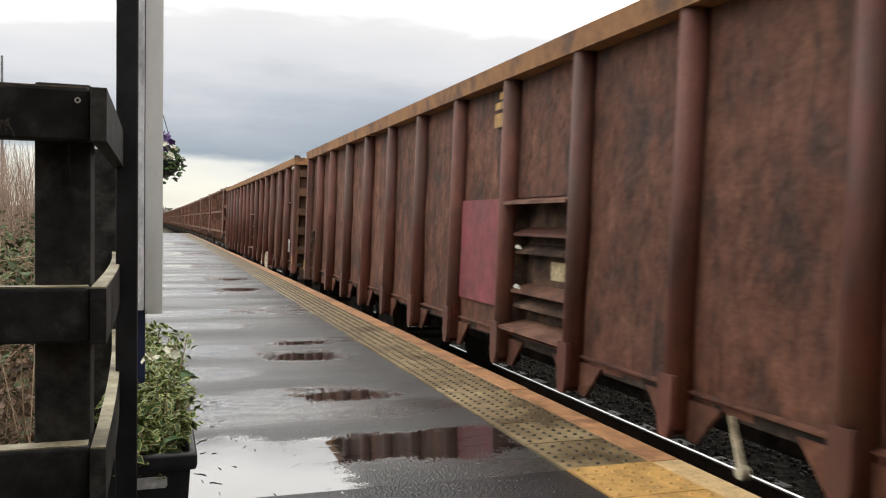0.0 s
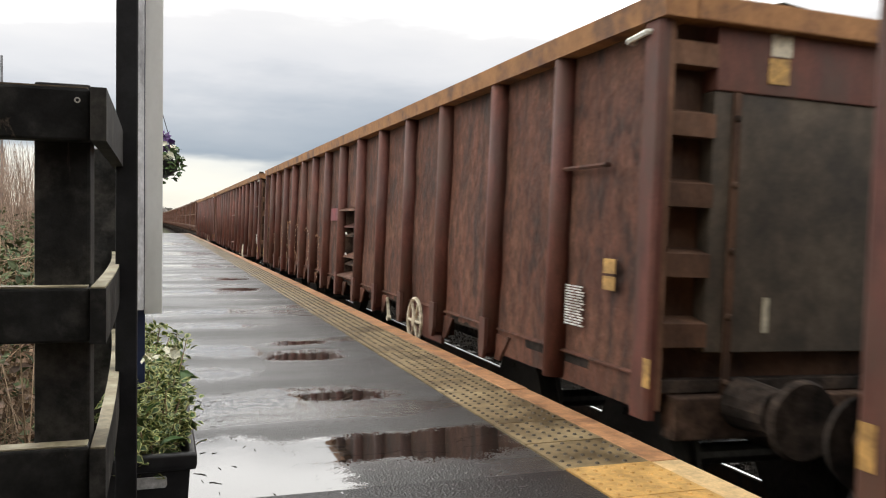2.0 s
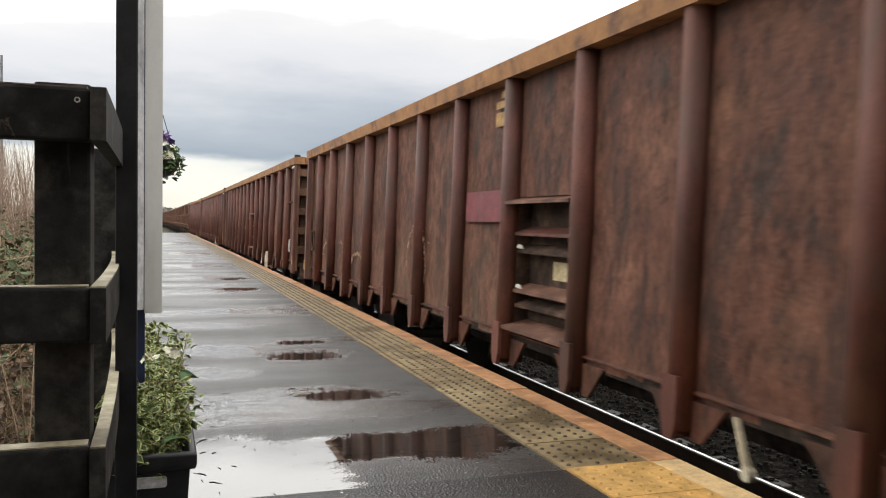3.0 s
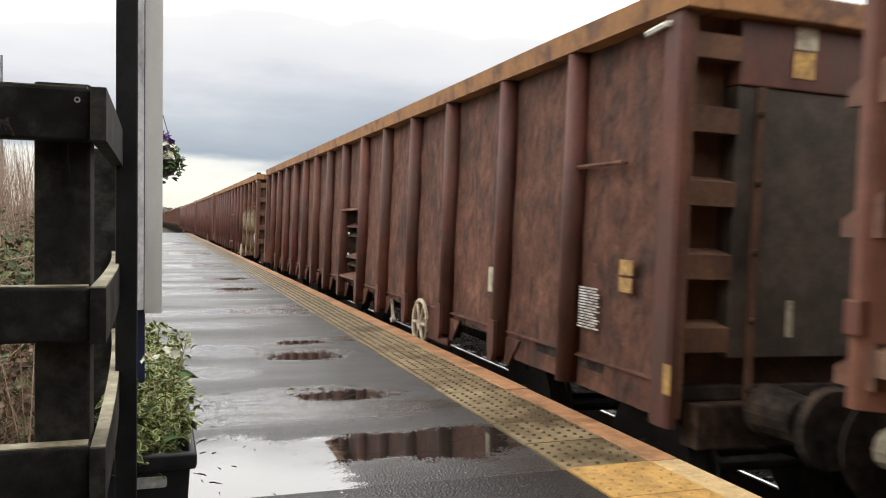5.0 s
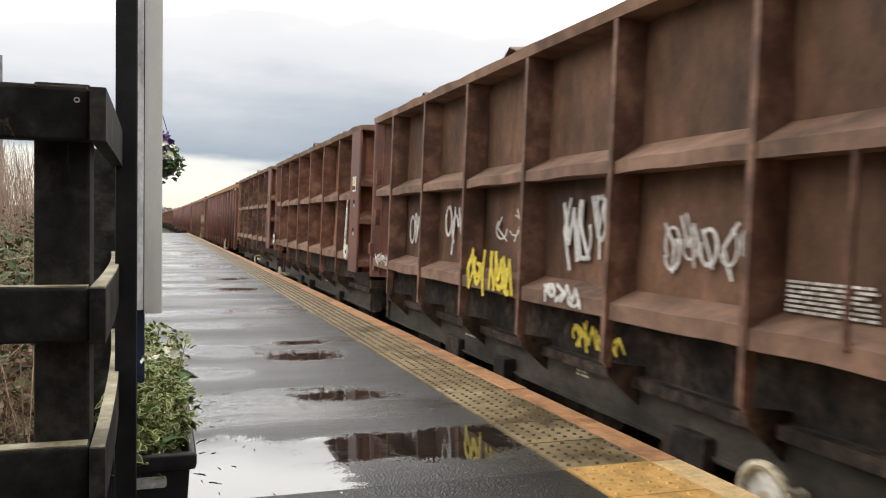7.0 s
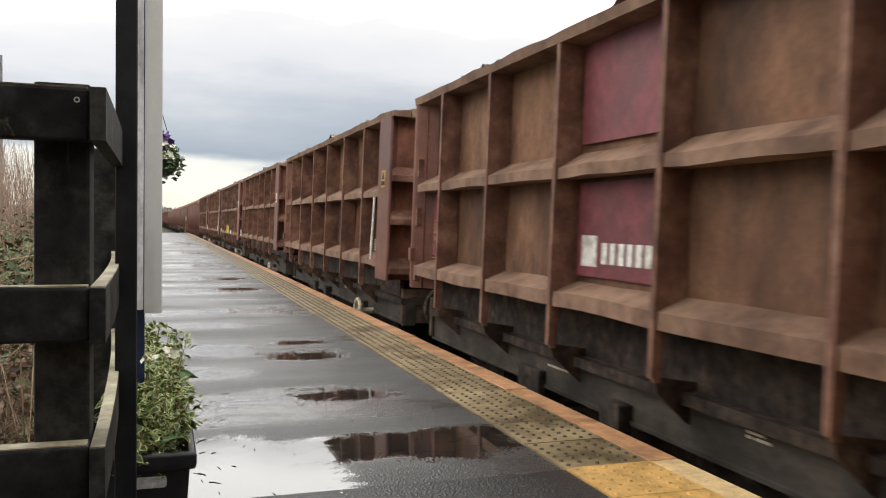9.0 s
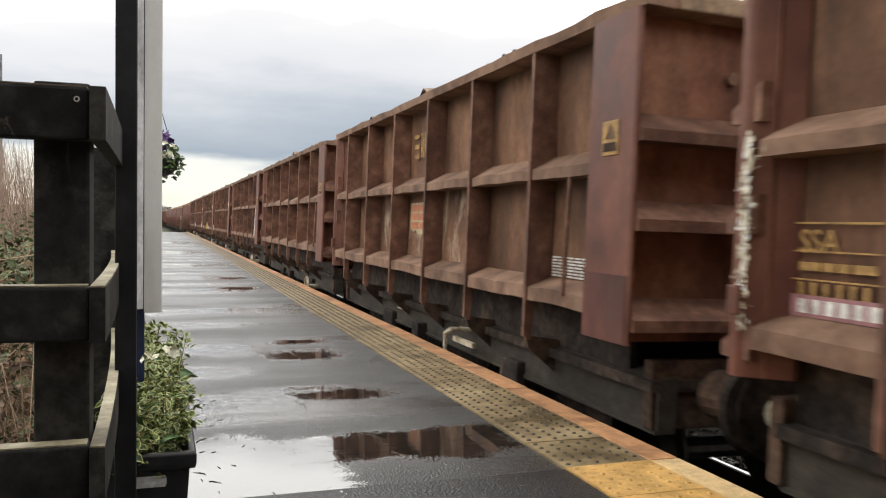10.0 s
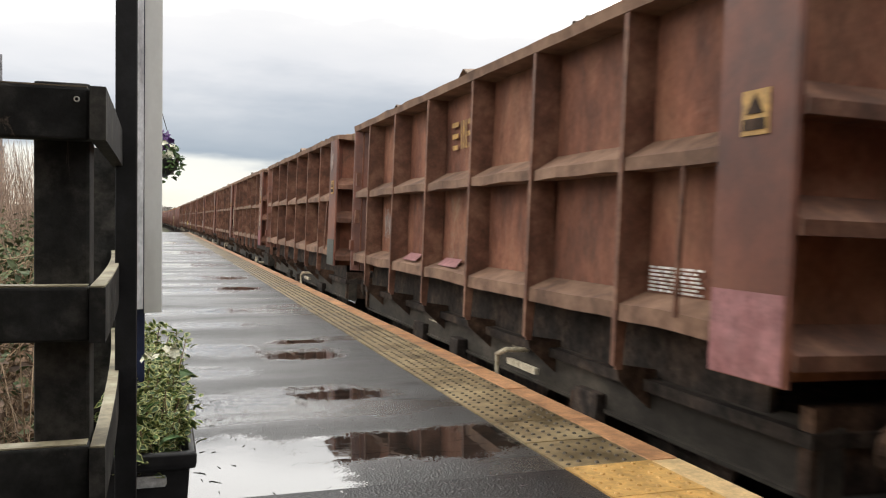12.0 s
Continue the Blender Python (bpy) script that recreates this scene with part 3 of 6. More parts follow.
def ground():
    bm = B()
    xs = [-900, -200, -60, -20, -6, -2, 1.9, 2.2, 2.3, 5.4, 6.2, 12, 40, 200, 900]
    zs = [-3, -2, -1.6, -1.4, -1.15, -1.0, -1.1, -1.2, -1.22, -1.25, -1.3, -1.9, -2, -2.5, -4]
    ys = [-300, -60, -20, -5, 0, 5, 10, 20, 40, 63, 90, 150, 300, 700, 2000]
    rows = [[bm.verts.new((x, y, z)) for x, z in zip(xs, zs)] for y in ys]
    for r0, r1 in zip(rows, rows[1:]):
        for i in range(len(xs) - 1):
            bm.faces.new((r0[i], r0[i + 1], r1[i + 1], r1[i]))
    tagged(link("ground", bm, "field"), "rough winter grass beside the railway line", "ground", kind="structure")
    bm = B()
    sweep(bm, [(2.2, -1.3), (2.2, -1.12), (2.35, -1.085), (8.9, -1.085), (9.6, -1.9)], ALONG)
    bed = tagged(link("track_bed", bm, "ballast"), "near-black ballast bed under the running line", "track bed", kind="structure")
    bm = B()
    sweep(bm, [(-1.6, -1.6), (-1.2, -1.1), (2.19, -1.09), (2.19, -1.6)], [y for y in ALONG if y > 60])
    tagged(link("cess", bm, "cess"), "dark brown cinder path beside the line past the platform end", "ground", kind="structure")
    # loose stones between the rails, nearest stretch
    rnd = random.Random(4)
    bm = B()
    for k in range(11000):
        x, y = rnd.uniform(2.9, 8.0), 1.5 + 20 * rnd.random() ** 1.5
        s = rnd.uniform(.018, .04)
        c = Vector((x, y, -1.085 + s * .3))
        top = [bm.verts.new(c + Vector((math.cos(a) * s * rnd.uniform(.5, .9), math.sin(a) * s * rnd.uniform(.5, .9), s * rnd.uniform(.3, .8)))) for a in (.3, 1.9, 3.4, 4.9)]
        low = [bm.verts.new(c + Vector((math.cos(a) * s, math.sin(a) * s, -s * .4))) for a in (.1, 1.7, 3.2, 4.7)]
        bm.faces.new(top)
        for i in range(4):
            bm.faces.new((low[i], low[(i + 1) % 4], top[(i + 1) % 4], top[i]))
    tagged(link("ballast_stones", bm, "stones"), "loose near-black ballast stones between the rails", "ballast", kind="stuff")
    for i, x in enumerate((CENTRE - .7175 - .07, CENTRE + .7175)):
        r = thing("rail", "steel running rail with polished head and rusty web", "rail", "rails of the line")
        bm = B()
        sweep(bm, [(x - .035, RAIL_Z - .159), (x + .105, RAIL_Z - .159), (x + .105, RAIL_Z - .147), (x + .044, RAIL_Z - .13), (x + .044, RAIL_Z - .04),
                   (x + .07, RAIL_Z - .03), (x + .07, RAIL_Z - .004), (x, RAIL_Z - .004), (x, RAIL_Z - .03), (x + .026, RAIL_Z - .04), (x + .026, RAIL_Z - .13), (x - .035, RAIL_Z - .147)], ALONG)
        part("rail_web", bm, "rail_side", r)
        bm = B()
        sweep(bm, [(x + .018, RAIL_Z - .004), (x + .048, RAIL_Z - .004), (x + .048, RAIL_Z), (x + .018, RAIL_Z)], ALONG)
        part("rail_head", bm, "rail_top", r, "bright polished running surface")
    bm = B()
    box(bm, CENTRE - 1.25, CENTRE + 1.25, -.13, .13, -1.2, -1.07)
    first = tagged(link("sleeper", bm, "sleeper", bevel=.01), "dark grimy railway sleeper bedded in ballast", "sleeper", "sleepers of the line")
    first.location.y = .4
    for k in range(1, 60):
        o = copy_thing(first, pose(bend(.4 + .65 * k), .4 + .65 * k, 0, 0, 0, swing(.4 + .65 * k)))


WATER = [(.30, 3.36, .45, .56, 1.3, "wide shallow rain puddle on the tarmac"), (1.10, 3.70, .62, .25, 3.3, "wide shallow rain puddle on the tarmac"), (1.02, 4.83, .31, .12, 4.1, "narrow rain puddle on the tarmac"),
         (1.03, 6.28, .29, .17, 7.7, "small rain puddle on the tarmac"), (1.12, 7.02, .2, .11, 9.2, "small rain puddle on the tarmac"),
         (1.10, 12.65, .30, .22, 2.9, "small rain puddle on the tarmac"), (1.18, 14.8, .22, .2, 5.5, "small rain puddle on the tarmac")]
# low places that hold only a film of water
FILMS = [(.42, 4.75, .5, .30), (.85, 5.05, .42, .16), (.30, 5.7, .35, .22), (.40, 6.7, .55, .42), (.95, 6.5, .55, .22), (.5, 8.3, .6, .3), (.7, 9.6, .8, .4), (.7, 12.4, .9, .6), (.8, 15, .9, .8), (.7, 19, 1, 1.2), (.8, 26, 1, 2), (.7, 36, 1, 3)]


def rim_radius(d, seed):
    return 1 + .38 * noise.noise(Vector((d.x * 1.3 + seed, d.y * 1.3, seed))) + .22 * noise.noise(Vector((d.x * 4 + seed, d.y * 4, 2))) + .12 * noise.noise(Vector((d.x * 12, d.y * 12 + seed, 5)))


def wetness(x, y):
    """Depth of standing water: a half at a puddle's rim, more inside it."""
    w = 0.0
    for cx, cy, rx, ry, seed, label in WATER:
        d = Vector(((x - cx) / rx, (y - cy) / ry))
        r = d.length
        if r < 3:
            w = max(w, min(1, .5 + (rim_radius(d / max(r, 1e-6), seed) - r) * min(rx, ry) / .16))
    for cx, cy, rx, ry in FILMS:
        r = math.hypot((x - cx) / rx, (y - cy) / ry) + .3 * noise.noise(Vector((x * 3, y * 3, cy)))
        w = max(w, (.42 if cy < 8 else .36) * max(0, min(1, 1.6 - 1.4 * r)))
    return w


def platform():
    bm = B()
    rings = []
    for y in [-12, 0] + [7 * k for k in range(1, 10)] + [PLAT_END + 9]:
        top = -.012 if y <= PLAT_END else -.95
        rings.append([bm.verts.new((x + bend(y), y, z)) for x, z in ((-.55, -1.3), (EDGE - .08, -1.3), (EDGE - .08, top), (-.55, top))])
    for a, b in zip(rings, rings[1:]):
        for i in range(4):
            bm.faces.new((a[i], a[(i + 1) % 4], b[(i + 1) % 4], b[i]))
    bm.faces.new(rings[0]), bm.faces.new(rings[-1])
    tagged(link("platform", bm, "concrete"), "raised station platform with a dark brick front", "platform", kind="structure")
    # tarmac surface: older wet stretch, newer stretch near the joint
    JOINT = 3.117
    bm = B()
    n, ny = 64, 300
    depth = bm.verts.layers.float.new("wet")
    rows = []
    for j in range(ny + 1):
        y = JOINT + (PLAT_END - JOINT) * (j / ny) ** 2.2
        row = []
        for i in range(n + 1):
            x = -.55 + (1.60 + .55) * i / n
            w = wetness(x, y)
            v = bm.verts.new((x + bend(y), y, .006 * max(0, 1 - 2 * w) * noise.noise(Vector((i * .12, y * .8, 0))) - .005))
            v[depth] = w
            row.append(v)
        rows.append(row)
    for r0, r1 in zip(rows, rows[1:]):
        for i in range(n):
            bm.faces.new((r0[i], r0[i + 1], r1[i + 1], r1[i])).smooth = True
    tagged(link("pavement", bm, "asphalt"), "wet dark tarmac platform surface with puddles", "platform surface", kind="structure")
    bm = B()
    box(bm, -.55, 1.60, -12, JOINT - .004, -.012, -.002)
    tagged(link("pavement_new", bm, "asphalt_new"), "smooth newer black tarmac beyond a straight joint", "platform surface", kind="structure")
    # blister slabs and edge stones
    for new_part, mat, cop in ((False, "tactile_old", "coping_old"), (True, "tactile_new", "coping_new")):
        strip = thing("tactile_strip", "new yellow blister paving along the platform edge" if new_part else "weathered buff blister paving along the platform edge", "tactile paving", kind="structure")
        edge = thing("platform_edge", "pale yellow edge stones of the platform" if new_part else "worn orange painted edge stones of the platform", "platform edge", kind="structure")
        bm = B()
        box(bm, 1.603, 2.008, .003, .397, -.03, .006 if new_part else .003)
        for a in range(6):
            for b in range(6):
                x, y = 1.603 + .0337 + .0675 * a, .035 + .066 * b + (.033 if a % 2 else 0)
                if y > .385:
                    continue
                z = .006 if new_part else .003
                vs = [bm.verts.new((x + r * math.cos(q * math.pi / 3), y + r * math.sin(q * math.pi / 3), z + h)) for r, h in ((.0125, 0), (.008, .006)) for q in range(6)]
                bm.faces.new(vs[6:]).material_index = 1
                for q in range(6):
                    bm.faces.new((vs[q], vs[(q + 1) % 6], vs[6 + (q + 1) % 6], vs[6 + q])).material_index = 1
        first = part("slab", bm, [mat, mat if new_part else "dome"], strip)
        bm = B()
        box(bm, 2.012, EDGE, .003, .797, -.13, .002)
        stone = part("edge_stone", bm, cop, edge, bevel=.006)
        ys = [JOINT + .4 * k for k in range(150)] if not new_part else [JOINT - .4 * (k + 1) for k in range(14)]
        rnd = random.Random(7)
        for k, y in enumerate(ys):
            m = pose(bend(y), y, rnd.uniform(-.002, .002), rnd.uniform(-.2, .2), 0, swing(y))
            if k == 0:
                first.matrix_basis = m
            else:
                again(first, "slab", strip, m)
        ys = [JOINT + .8 * k for k in range(75)] if not new_part else [JOINT - .8 * (k + 1) for k in range(7)]
        for k, y in enumerate(ys):
            m = pose(bend(y) + rnd.uniform(-.004, .004), y, rnd.uniform(-.002, .002), 0, 0, swing(y))
            if k == 0:
                stone.matrix_basis = m
            else:
                again(stone, "edge_stone", edge, m)


def puddle(cx, cy, rx, ry, seed, label):
    bm = B()
    n = 96
    outer = []
    for k in range(n):
        a = k * 2 * math.pi / n
        d = Vector((math.cos(a), math.sin(a)))
        r = rim_radius(d, seed) - .1 / min(rx, ry) if min(rx, ry) > .18 else .35
        outer.append(bm.verts.new((cx + rx * r * d.x, cy + ry * r * d.y, -.0046 + .0001 * (seed % 3))))
    c = bm.verts.new((cx, cy, -.0046 + .0001 * (seed % 3)))
    for k in range(n):
        bm.faces.new((c, outer[k], outer[(k + 1) % n]))
    tagged(link("puddle", bm, "water"), label, "puddle", "puddles on the platform")


def shade_wall():
    """An unseen plain wall, added behind the viewer to cut the light from there."""
    bm = B()
    box(bm, -7.0, 1.5, -1.75, -1.5, -.02, 6.0)
    tagged(link("wall_south", bm, "dark_brick"), "plain dark wall added out of view to block light from behind", "wall", kind="structure")


ground()
platform()
shade_wall()
for args in WATER:
    puddle(*args)




# ---- wagons: x across the track from its centre, y back from the front end, z up from the rail ----
def near(a, b):
    return (-1.0, a, b)


def plate(bm, x, y0, y1, z0, z1, t=.004, mat=0):
    box(bm, x - t, x, y0, y1, z0, z1, mat)


def bars(bm, x, y0, y1, z0, z1, rows, rnd, t=.004, frame_=True, mat=0):
    """Lines of small lettering as plain bars."""
    h = (z1 - z0) / rows
    for k in range(rows):
        y = y1 - .01
        while y > y0 + .03:
            w = min(rnd.uniform(.03, .12), y - y0)
            if w > .015:
                box(bm, x - t, x, y - w, y, z0 + h * k + h * .25, z0 + h * k + h * .8, mat)
            y -= w + .02


def wheelset(parent, y, r=.46):
    bm = B()
    rod(bm, (-.98, 0, 0), (.98, 0, 0), .075, seg=12)
    for s in (-1, 1):
        rod(bm, (s * .74, 0, 0), (s * .60, 0, 0), r, r, 32)
        rod(bm, (s * .60, 0, 0), (s * .57, 0, 0), r + .03, r + .03, 32)
        rod(bm, (s * .80, 0, 0), (s * .74, 0, 0), .12, .16, 16)
        for k in range(3):
            a = k * 2.094
            rod(bm, (s * .742, .3 * math.cos(a), .3 * math.sin(a)), (s * .76, .3 * math.cos(a), .3 * math.sin(a)), .03, seg=6)
    w = part("wheelset", bm, "wheel_steel", parent, "steel axle with two wheels")
    w.location = (0, y, r)
    return w


def buffers(parent, y, way, mat="black_steel", long=1.0, head=.235):
    way *= long
    for s in (-1, 1):
        bm = B()
        rod(bm, (s * .865, y, 1.06), (s * .865, y + way * .34, 1.06), .13, .11, 16)
        rod(bm, (s * .865, y + way * .34, 1.06), (s * .865, y + way * .52, 1.06), .075, seg=12)
        b = part("buffer", bm, mat, parent)
        if long < .7:
            bm = B()
            rod(bm, (s * .865, y + way * .36, 1.06), (s * .865, y + way * .51, 1.06), .078, .085, 12)
            part("buffer_shank", bm, "cream_paint", b, "grimy pale buffer shank")
        bm = B()
        rod(bm, (s * .865, y + way * .5, 1.06), (s * .865, y + way * .545, 1.06), head, head * .92, 24)
        part("buffer_head", bm, "black_steel", b)
    bm = B()
    pipe(bm, [(0, y, .98), (0, y + way * .25, .96), (0, y + way * .58, .9)], .045, 8)
    ring(bm, (0, y + way * .5, .88), (1, 0, 0), .1, .03, 12)
    part("coupling", bm, "black_steel", parent)
    bm = B()
    pipe(bm, [(-.35, y, .95), (-.36, y + way * .2, .7), (-.34, y + way * .42, .62), (-.3, y + way * .6, .8)], .025, 6)
    part("brake_hose", bm, "black_steel", parent)


POSTS = [-.26, -1.16, -2.12] + [-.06 - 1.047 * k for k in range(3, 13)] + [-13.81, -14.84, -15.88]
NOSE = -.17  # front end of a box wagon


def post_mesh(low):
    bm = B()
    base = [(-.066, -1.29), (-.062, -1.345), (-.05, -1.38), (-.028, -1.398), (0, -1.404), (.028, -1.398), (.05, -1.38), (.062, -1.345), (.066, -1.29)]
    prism(bm, base, lambda y, x: (x, y, 1.0 if low else .99), (0, 0, 1.95))
    for f in bm.faces:
        f.smooth = len(f.verts) == 4
    if not low:
        # the leg's boot, and the two gussets that run up to the sheet
        prism(bm, [(-.058, 1.24), (.058, 1.24), (.056, 1.03), (.03, .95), (-.03, .95), (-.056, 1.03)], lambda y, z: (-1.412, y, z), (.03, 0, 0))
        for s in (-1, 1):
            prism(bm, [(s * .05, 1.13), (s * .30, 1.13), (s * .27, 1.10), (s * .13, .945), (s * .05, .945)], lambda y, z: (-1.322, y, z), (.02, 0, 0), 1)
        prism(bm, [(-1.39, .955), (-1.39, 1.2), (-1.2, 1.2), (-1.2, .955)], lambda x, z: (x, -.012, z), (0, .024, 0))
    return bm


def box_wagon():
    """Bogie scrap wagon with upright posts along its sides."""
    w = thing("bogie_box_wagon", "rust-brown bogie box wagon with maroon posts and ochre rim", "railway wagon", "bogie box wagons of the train")
    L = 16.01
    seed = 0.0
    for side in (-1, 1):
        for k in range(15):
            y1, y0 = POSTS[k], POSTS[k + 1]
            lowbay = k < 2 or k > 12
            bm = B()
            if k == 8 and side < 0:
                grid_sheet(bm, -1.30, y0, y1, 2.10, 2.96, 6, 6, .02, .012, seed)
            else:
                grid_sheet(bm, side * 1.30, y0, y1, .99 if lowbay else 1.115, 2.95, 8, 14, -.02 * side, .018, seed)
            seed += 3.7
            part("side_sheet", bm, "rust_side", w)
    full, low, corner = None, None, {}
    for side in (-1, 1):
        for k, y in enumerate(POSTS):
            lowpost = k < 2 or k > 13
            m = pose(0, y, 0, 0, 0, 0 if side < 0 else 180)
            src = low if lowpost else full
            if k in (0, 15):
                way = (1 if k == 15 else -1) * (1 if side < 0 else -1)
                if way in corner:
                    again(corner[way], "corner_post", w, m)["label"] = "faded maroon corner post"
                else:
                    bm = B()
                    prism(bm, [(.05 * way, -1.29), (-.08 * way, -1.35), (-.08 * way, -1.385), (-.06 * way, -1.40), (.06 * way, -1.40), (.10 * way, -1.30)], lambda a, b: (b, a, .98), (0, 0, 1.97))
                    corner[way] = part("corner_post", bm, "maroon_post", w, "faded maroon corner post")
                    corner[way].matrix_basis = m
                continue
            if src is None:
                o = part("side_post", post_mesh(lowpost), ["maroon_post", "rust_side"], w, "faded maroon steel post")
                o.matrix_basis = m
                if lowpost:
                    low = o
                else:
                    full = o
            else:
                again(src, "side_post", w, m)["label"] = "faded maroon steel post"
    # rim
    for side in (-1, 1):
        bm = B()
        n = 40
        pts = []
        for k in range(n + 1):
            y = NOSE - (L + NOSE) * k / n
            d = .006 * noise.noise(Vector((side, y * .8, 0)))
            pts.append([bm.verts.new(v) for v in ((side * 1.41 + d, y, 2.915), (side * 1.42 + d, y, 3.035 + d), (side * 1.24, y, 3.045), (side * 1.24, y, 2.915))])
        for a, b in zip(pts, pts[1:]):
            for i in range(4):
                bm.faces.new((a[i], a[(i + 1) % 4], b[(i + 1) % 4], b[i]))
        bm.faces.new(pts[0]), bm.faces.new(pts[-1])
        part("top_rail", bm, "ochre", w, "rusty ochre rim")
    for y0, y1 in ((NOSE - .13, NOSE), (-L, -L + .13)):
        bm = B()
        box(bm, -1.235, 1.235, y0, y1, 2.915, 3.04)
        part("end_rail", bm, "ochre", w, "rusty ochre rim", bevel=.01)
    # corner caps and pale lifting eyes
    for x in (-1.36, 1.36):
        bm = B()
        rod(bm, (x, -L + .1, 3.03), (x, -L + .1, 3.08), .06, .05, 12)
        part("corner_cap", bm, "black_steel", w)
        bm = B()
        pipe(bm, [(x * 1.0, -L + .36, 2.855), (x * 1.035, -L + .34, 2.855), (x * 1.04, -L + .16, 2.865), (x * 1.0, -L + .13, 2.865)], .016)
        part("grab_handle", bm, "white_paint", w, "white painted grab handle")
    # ends with a ladder of deep rungs
    for y, way in ((-L + .19, -1), (NOSE - .19, 1)):
        bm = B()
        box(bm, -1.30, 1.30, min(y, y - way * .02), max(y, y - way * .02), 1.02, 2.945)
        end = part("end_wall", bm, "dusty_dark", w)
        def out(bm, x0, x1, d0, d1, z0, z1):
            box(bm, x0, x1, min(y + way * d0, y + way * d1), max(y + way * d0, y + way * d1), z0, z1)
        bm = B()
        out(bm, -1.06, 1.06, 0, .105, 1.30, 2.60)
        part("end_plate", bm, "end_olive", w, "dull olive-brown end plate", bevel=.006)
        bm = B()
        out(bm, -1.06, 1.06, 0, .118, 2.603, 2.945)
        part("upper_end_plate", bm, "maroon_post", w, bevel=.006)
        for x in (-1.325, 1.325):
            bm = B()
            out(bm, x - .018, x + .018, 0, .125, 1.02, 2.94)
            part("corner_angle", bm, "dusty_dark", w, bevel=.005)
        for x in (-.93, .3, .93):
            bm = B()
            out(bm, x - .022, x + .022, .105, .119, 1.03, 2.60)
            strap = part("end_strap", bm, "dusty_dark", w)
            for k in range(5):
                bm = B()
                rod(bm, (x, y + way * .119, 1.15 + .33 * k), (x, y + way * .134, 1.15 + .33 * k), .02, .012, 8)
                part("rivet", bm, "grime_brown", strap)
        bm = B()
        out(bm, -.72, -.68, .106, .112, 1.40, 1.58)
        part("small_end_label", bm, "cream_paint", w, "small dirty white label")
        for side in (-1, 1):
            for k in range(5):
                z = 1.39 + .345 * k
                if side > 0 and k % 2:
                    continue
                bm = B()
                prism(bm, [(0, z - .06), (0, z + .085), (.12, z + .055), (.12, z - .06)], lambda a, b, s=side, yy=y, ww=way: (s * 1.306, yy + ww * a, b), (-side * .25, 0, 0))
                part("ladder_rung", bm, "dusty_dark", w)
        for x in (-.1,):
            bm = B()
            out(bm, -.76, -.63, .119, .124, 2.66, 2.79)
            part("end_placard", bm, "yellow_mark", w, "dirty yellow placard")
            bm = B()
            out(bm, -.75, -.62, .119, .124, 2.80, 2.91)
            part("end_placard", bm, "cream_paint", w, "dirty cream placard")
    bm = B()
    box(bm, -1.3, 1.3, -L + .1, -.1, 1.1, 1.16)
    part("floor_plate", bm, "black_steel", w)
    for side in (-1, 1):
        bm = B()
        box(bm, side * .5 - .06, side * .5 + .06, -L + .05, -.05, .78, 1.10)
        part("sole_bar", bm, "black_steel", w)
    for y in (-L + .02, NOSE - .14):
        bm = B()
        box(bm, -1.25, 1.25, y, y + .12, .88, 1.09)
        part("headstock", bm, "grime_brown", w, bevel=.01)
    # step recess in the near side
    bm = B()
    yb, ya = POSTS[8] - .055, POSTS[9] + .055
    box(bm, -1.20, -1.18, ya, yb, 1.16, 2.12)
    for y in (ya, yb - .012):
        box(bm, -1.30, -1.2, y, y + .012, 1.16, 2.12)
    part("step_recess", bm, "grime_brown", w, "dark step recess in the side")
    for z, d, mat in ((2.07, .2, "rib"), (1.86, .12, "maroon_post"), (1.74, .10, "grime_brown"), (1.47, .12, "rib"), (1.37, .10, "grime_brown"), (1.22, .2, "rib")):
        bm = B()
        prism(bm, [(-1.2, z + .045), (-1.2 - d, z), (-1.2 - d, z - .02), (-1.2, z + .02)], lambda x, b: (x, ya, b), (0, yb - ya, 0))
        part("step", bm, mat, w)
    for z in (1.75, 1.48):
        for y in (ya + .03, yb - .12):
            bm = B()
            prism(bm, [(0, 0), (.10, .006), (.07, .03), (.02, .025)], lambda a, b, yy=y, zz=z: (-1.31, yy + a, zz + b), (.012, 0, 0))
            part("step_end", bm, "white_paint", w, "white step corner")
    bm = B()
    plate(bm, -1.2, (ya + yb) / 2 - .12, (ya + yb) / 2 + .08, 1.56, 1.68)
    part("number_plate_panel", bm, "notice_cream", w, "cream panel")
    for side in (-1, 1):
        bm = B()
        prism(bm, [(1.29, 1.160), (1.326, 1.160), (1.326, 1.168), (1.29, 1.180)], lambda a, b, s=side: (s * a, -L + .12, b), (0, L - .24, 0))
        part("lower_flange", bm, "rust_side", w)
    # labels on the sides
    rnd = random.Random(3)
    bm = B()
    plate(bm, -1.325, POSTS[8] + .12, POSTS[8] + .34, 2.62, 2.72)
    plate(bm, -1.325, POSTS[8] + .12, POSTS[8] + .34, 2.75, 2.80)
    plate(bm, -1.325, POSTS[8] + .14, POSTS[8] + .26, 2.82, 2.87)
    part("yellow_marking", bm, "yellow_mark", w, "small faded yellow marking")
    bm = B()
    bars(bm, -1.325, -15.17, -14.93, 1.33, 1.57, 15, rnd)
    tagged(part("data_panel", bm, "white_paint", w, "lines of small white lettering"), kind="stuff")
    bm = B()
    plate(bm, -1.325, -15.50, -15.375, 1.57, 1.645)
    plate(bm, -1.325, -15.50, -15.375, 1.66, 1.74)
    part("yellow_placard", bm, "yellow_mark", w, "faded yellow placard")
    bm = B()
    plate(bm, -1.402, -15.99, -15.93, 1.14, 1.28)
    part("yellow_stripe", bm, "yellow_mark", w, "yellow painted corner")
    bm = B()
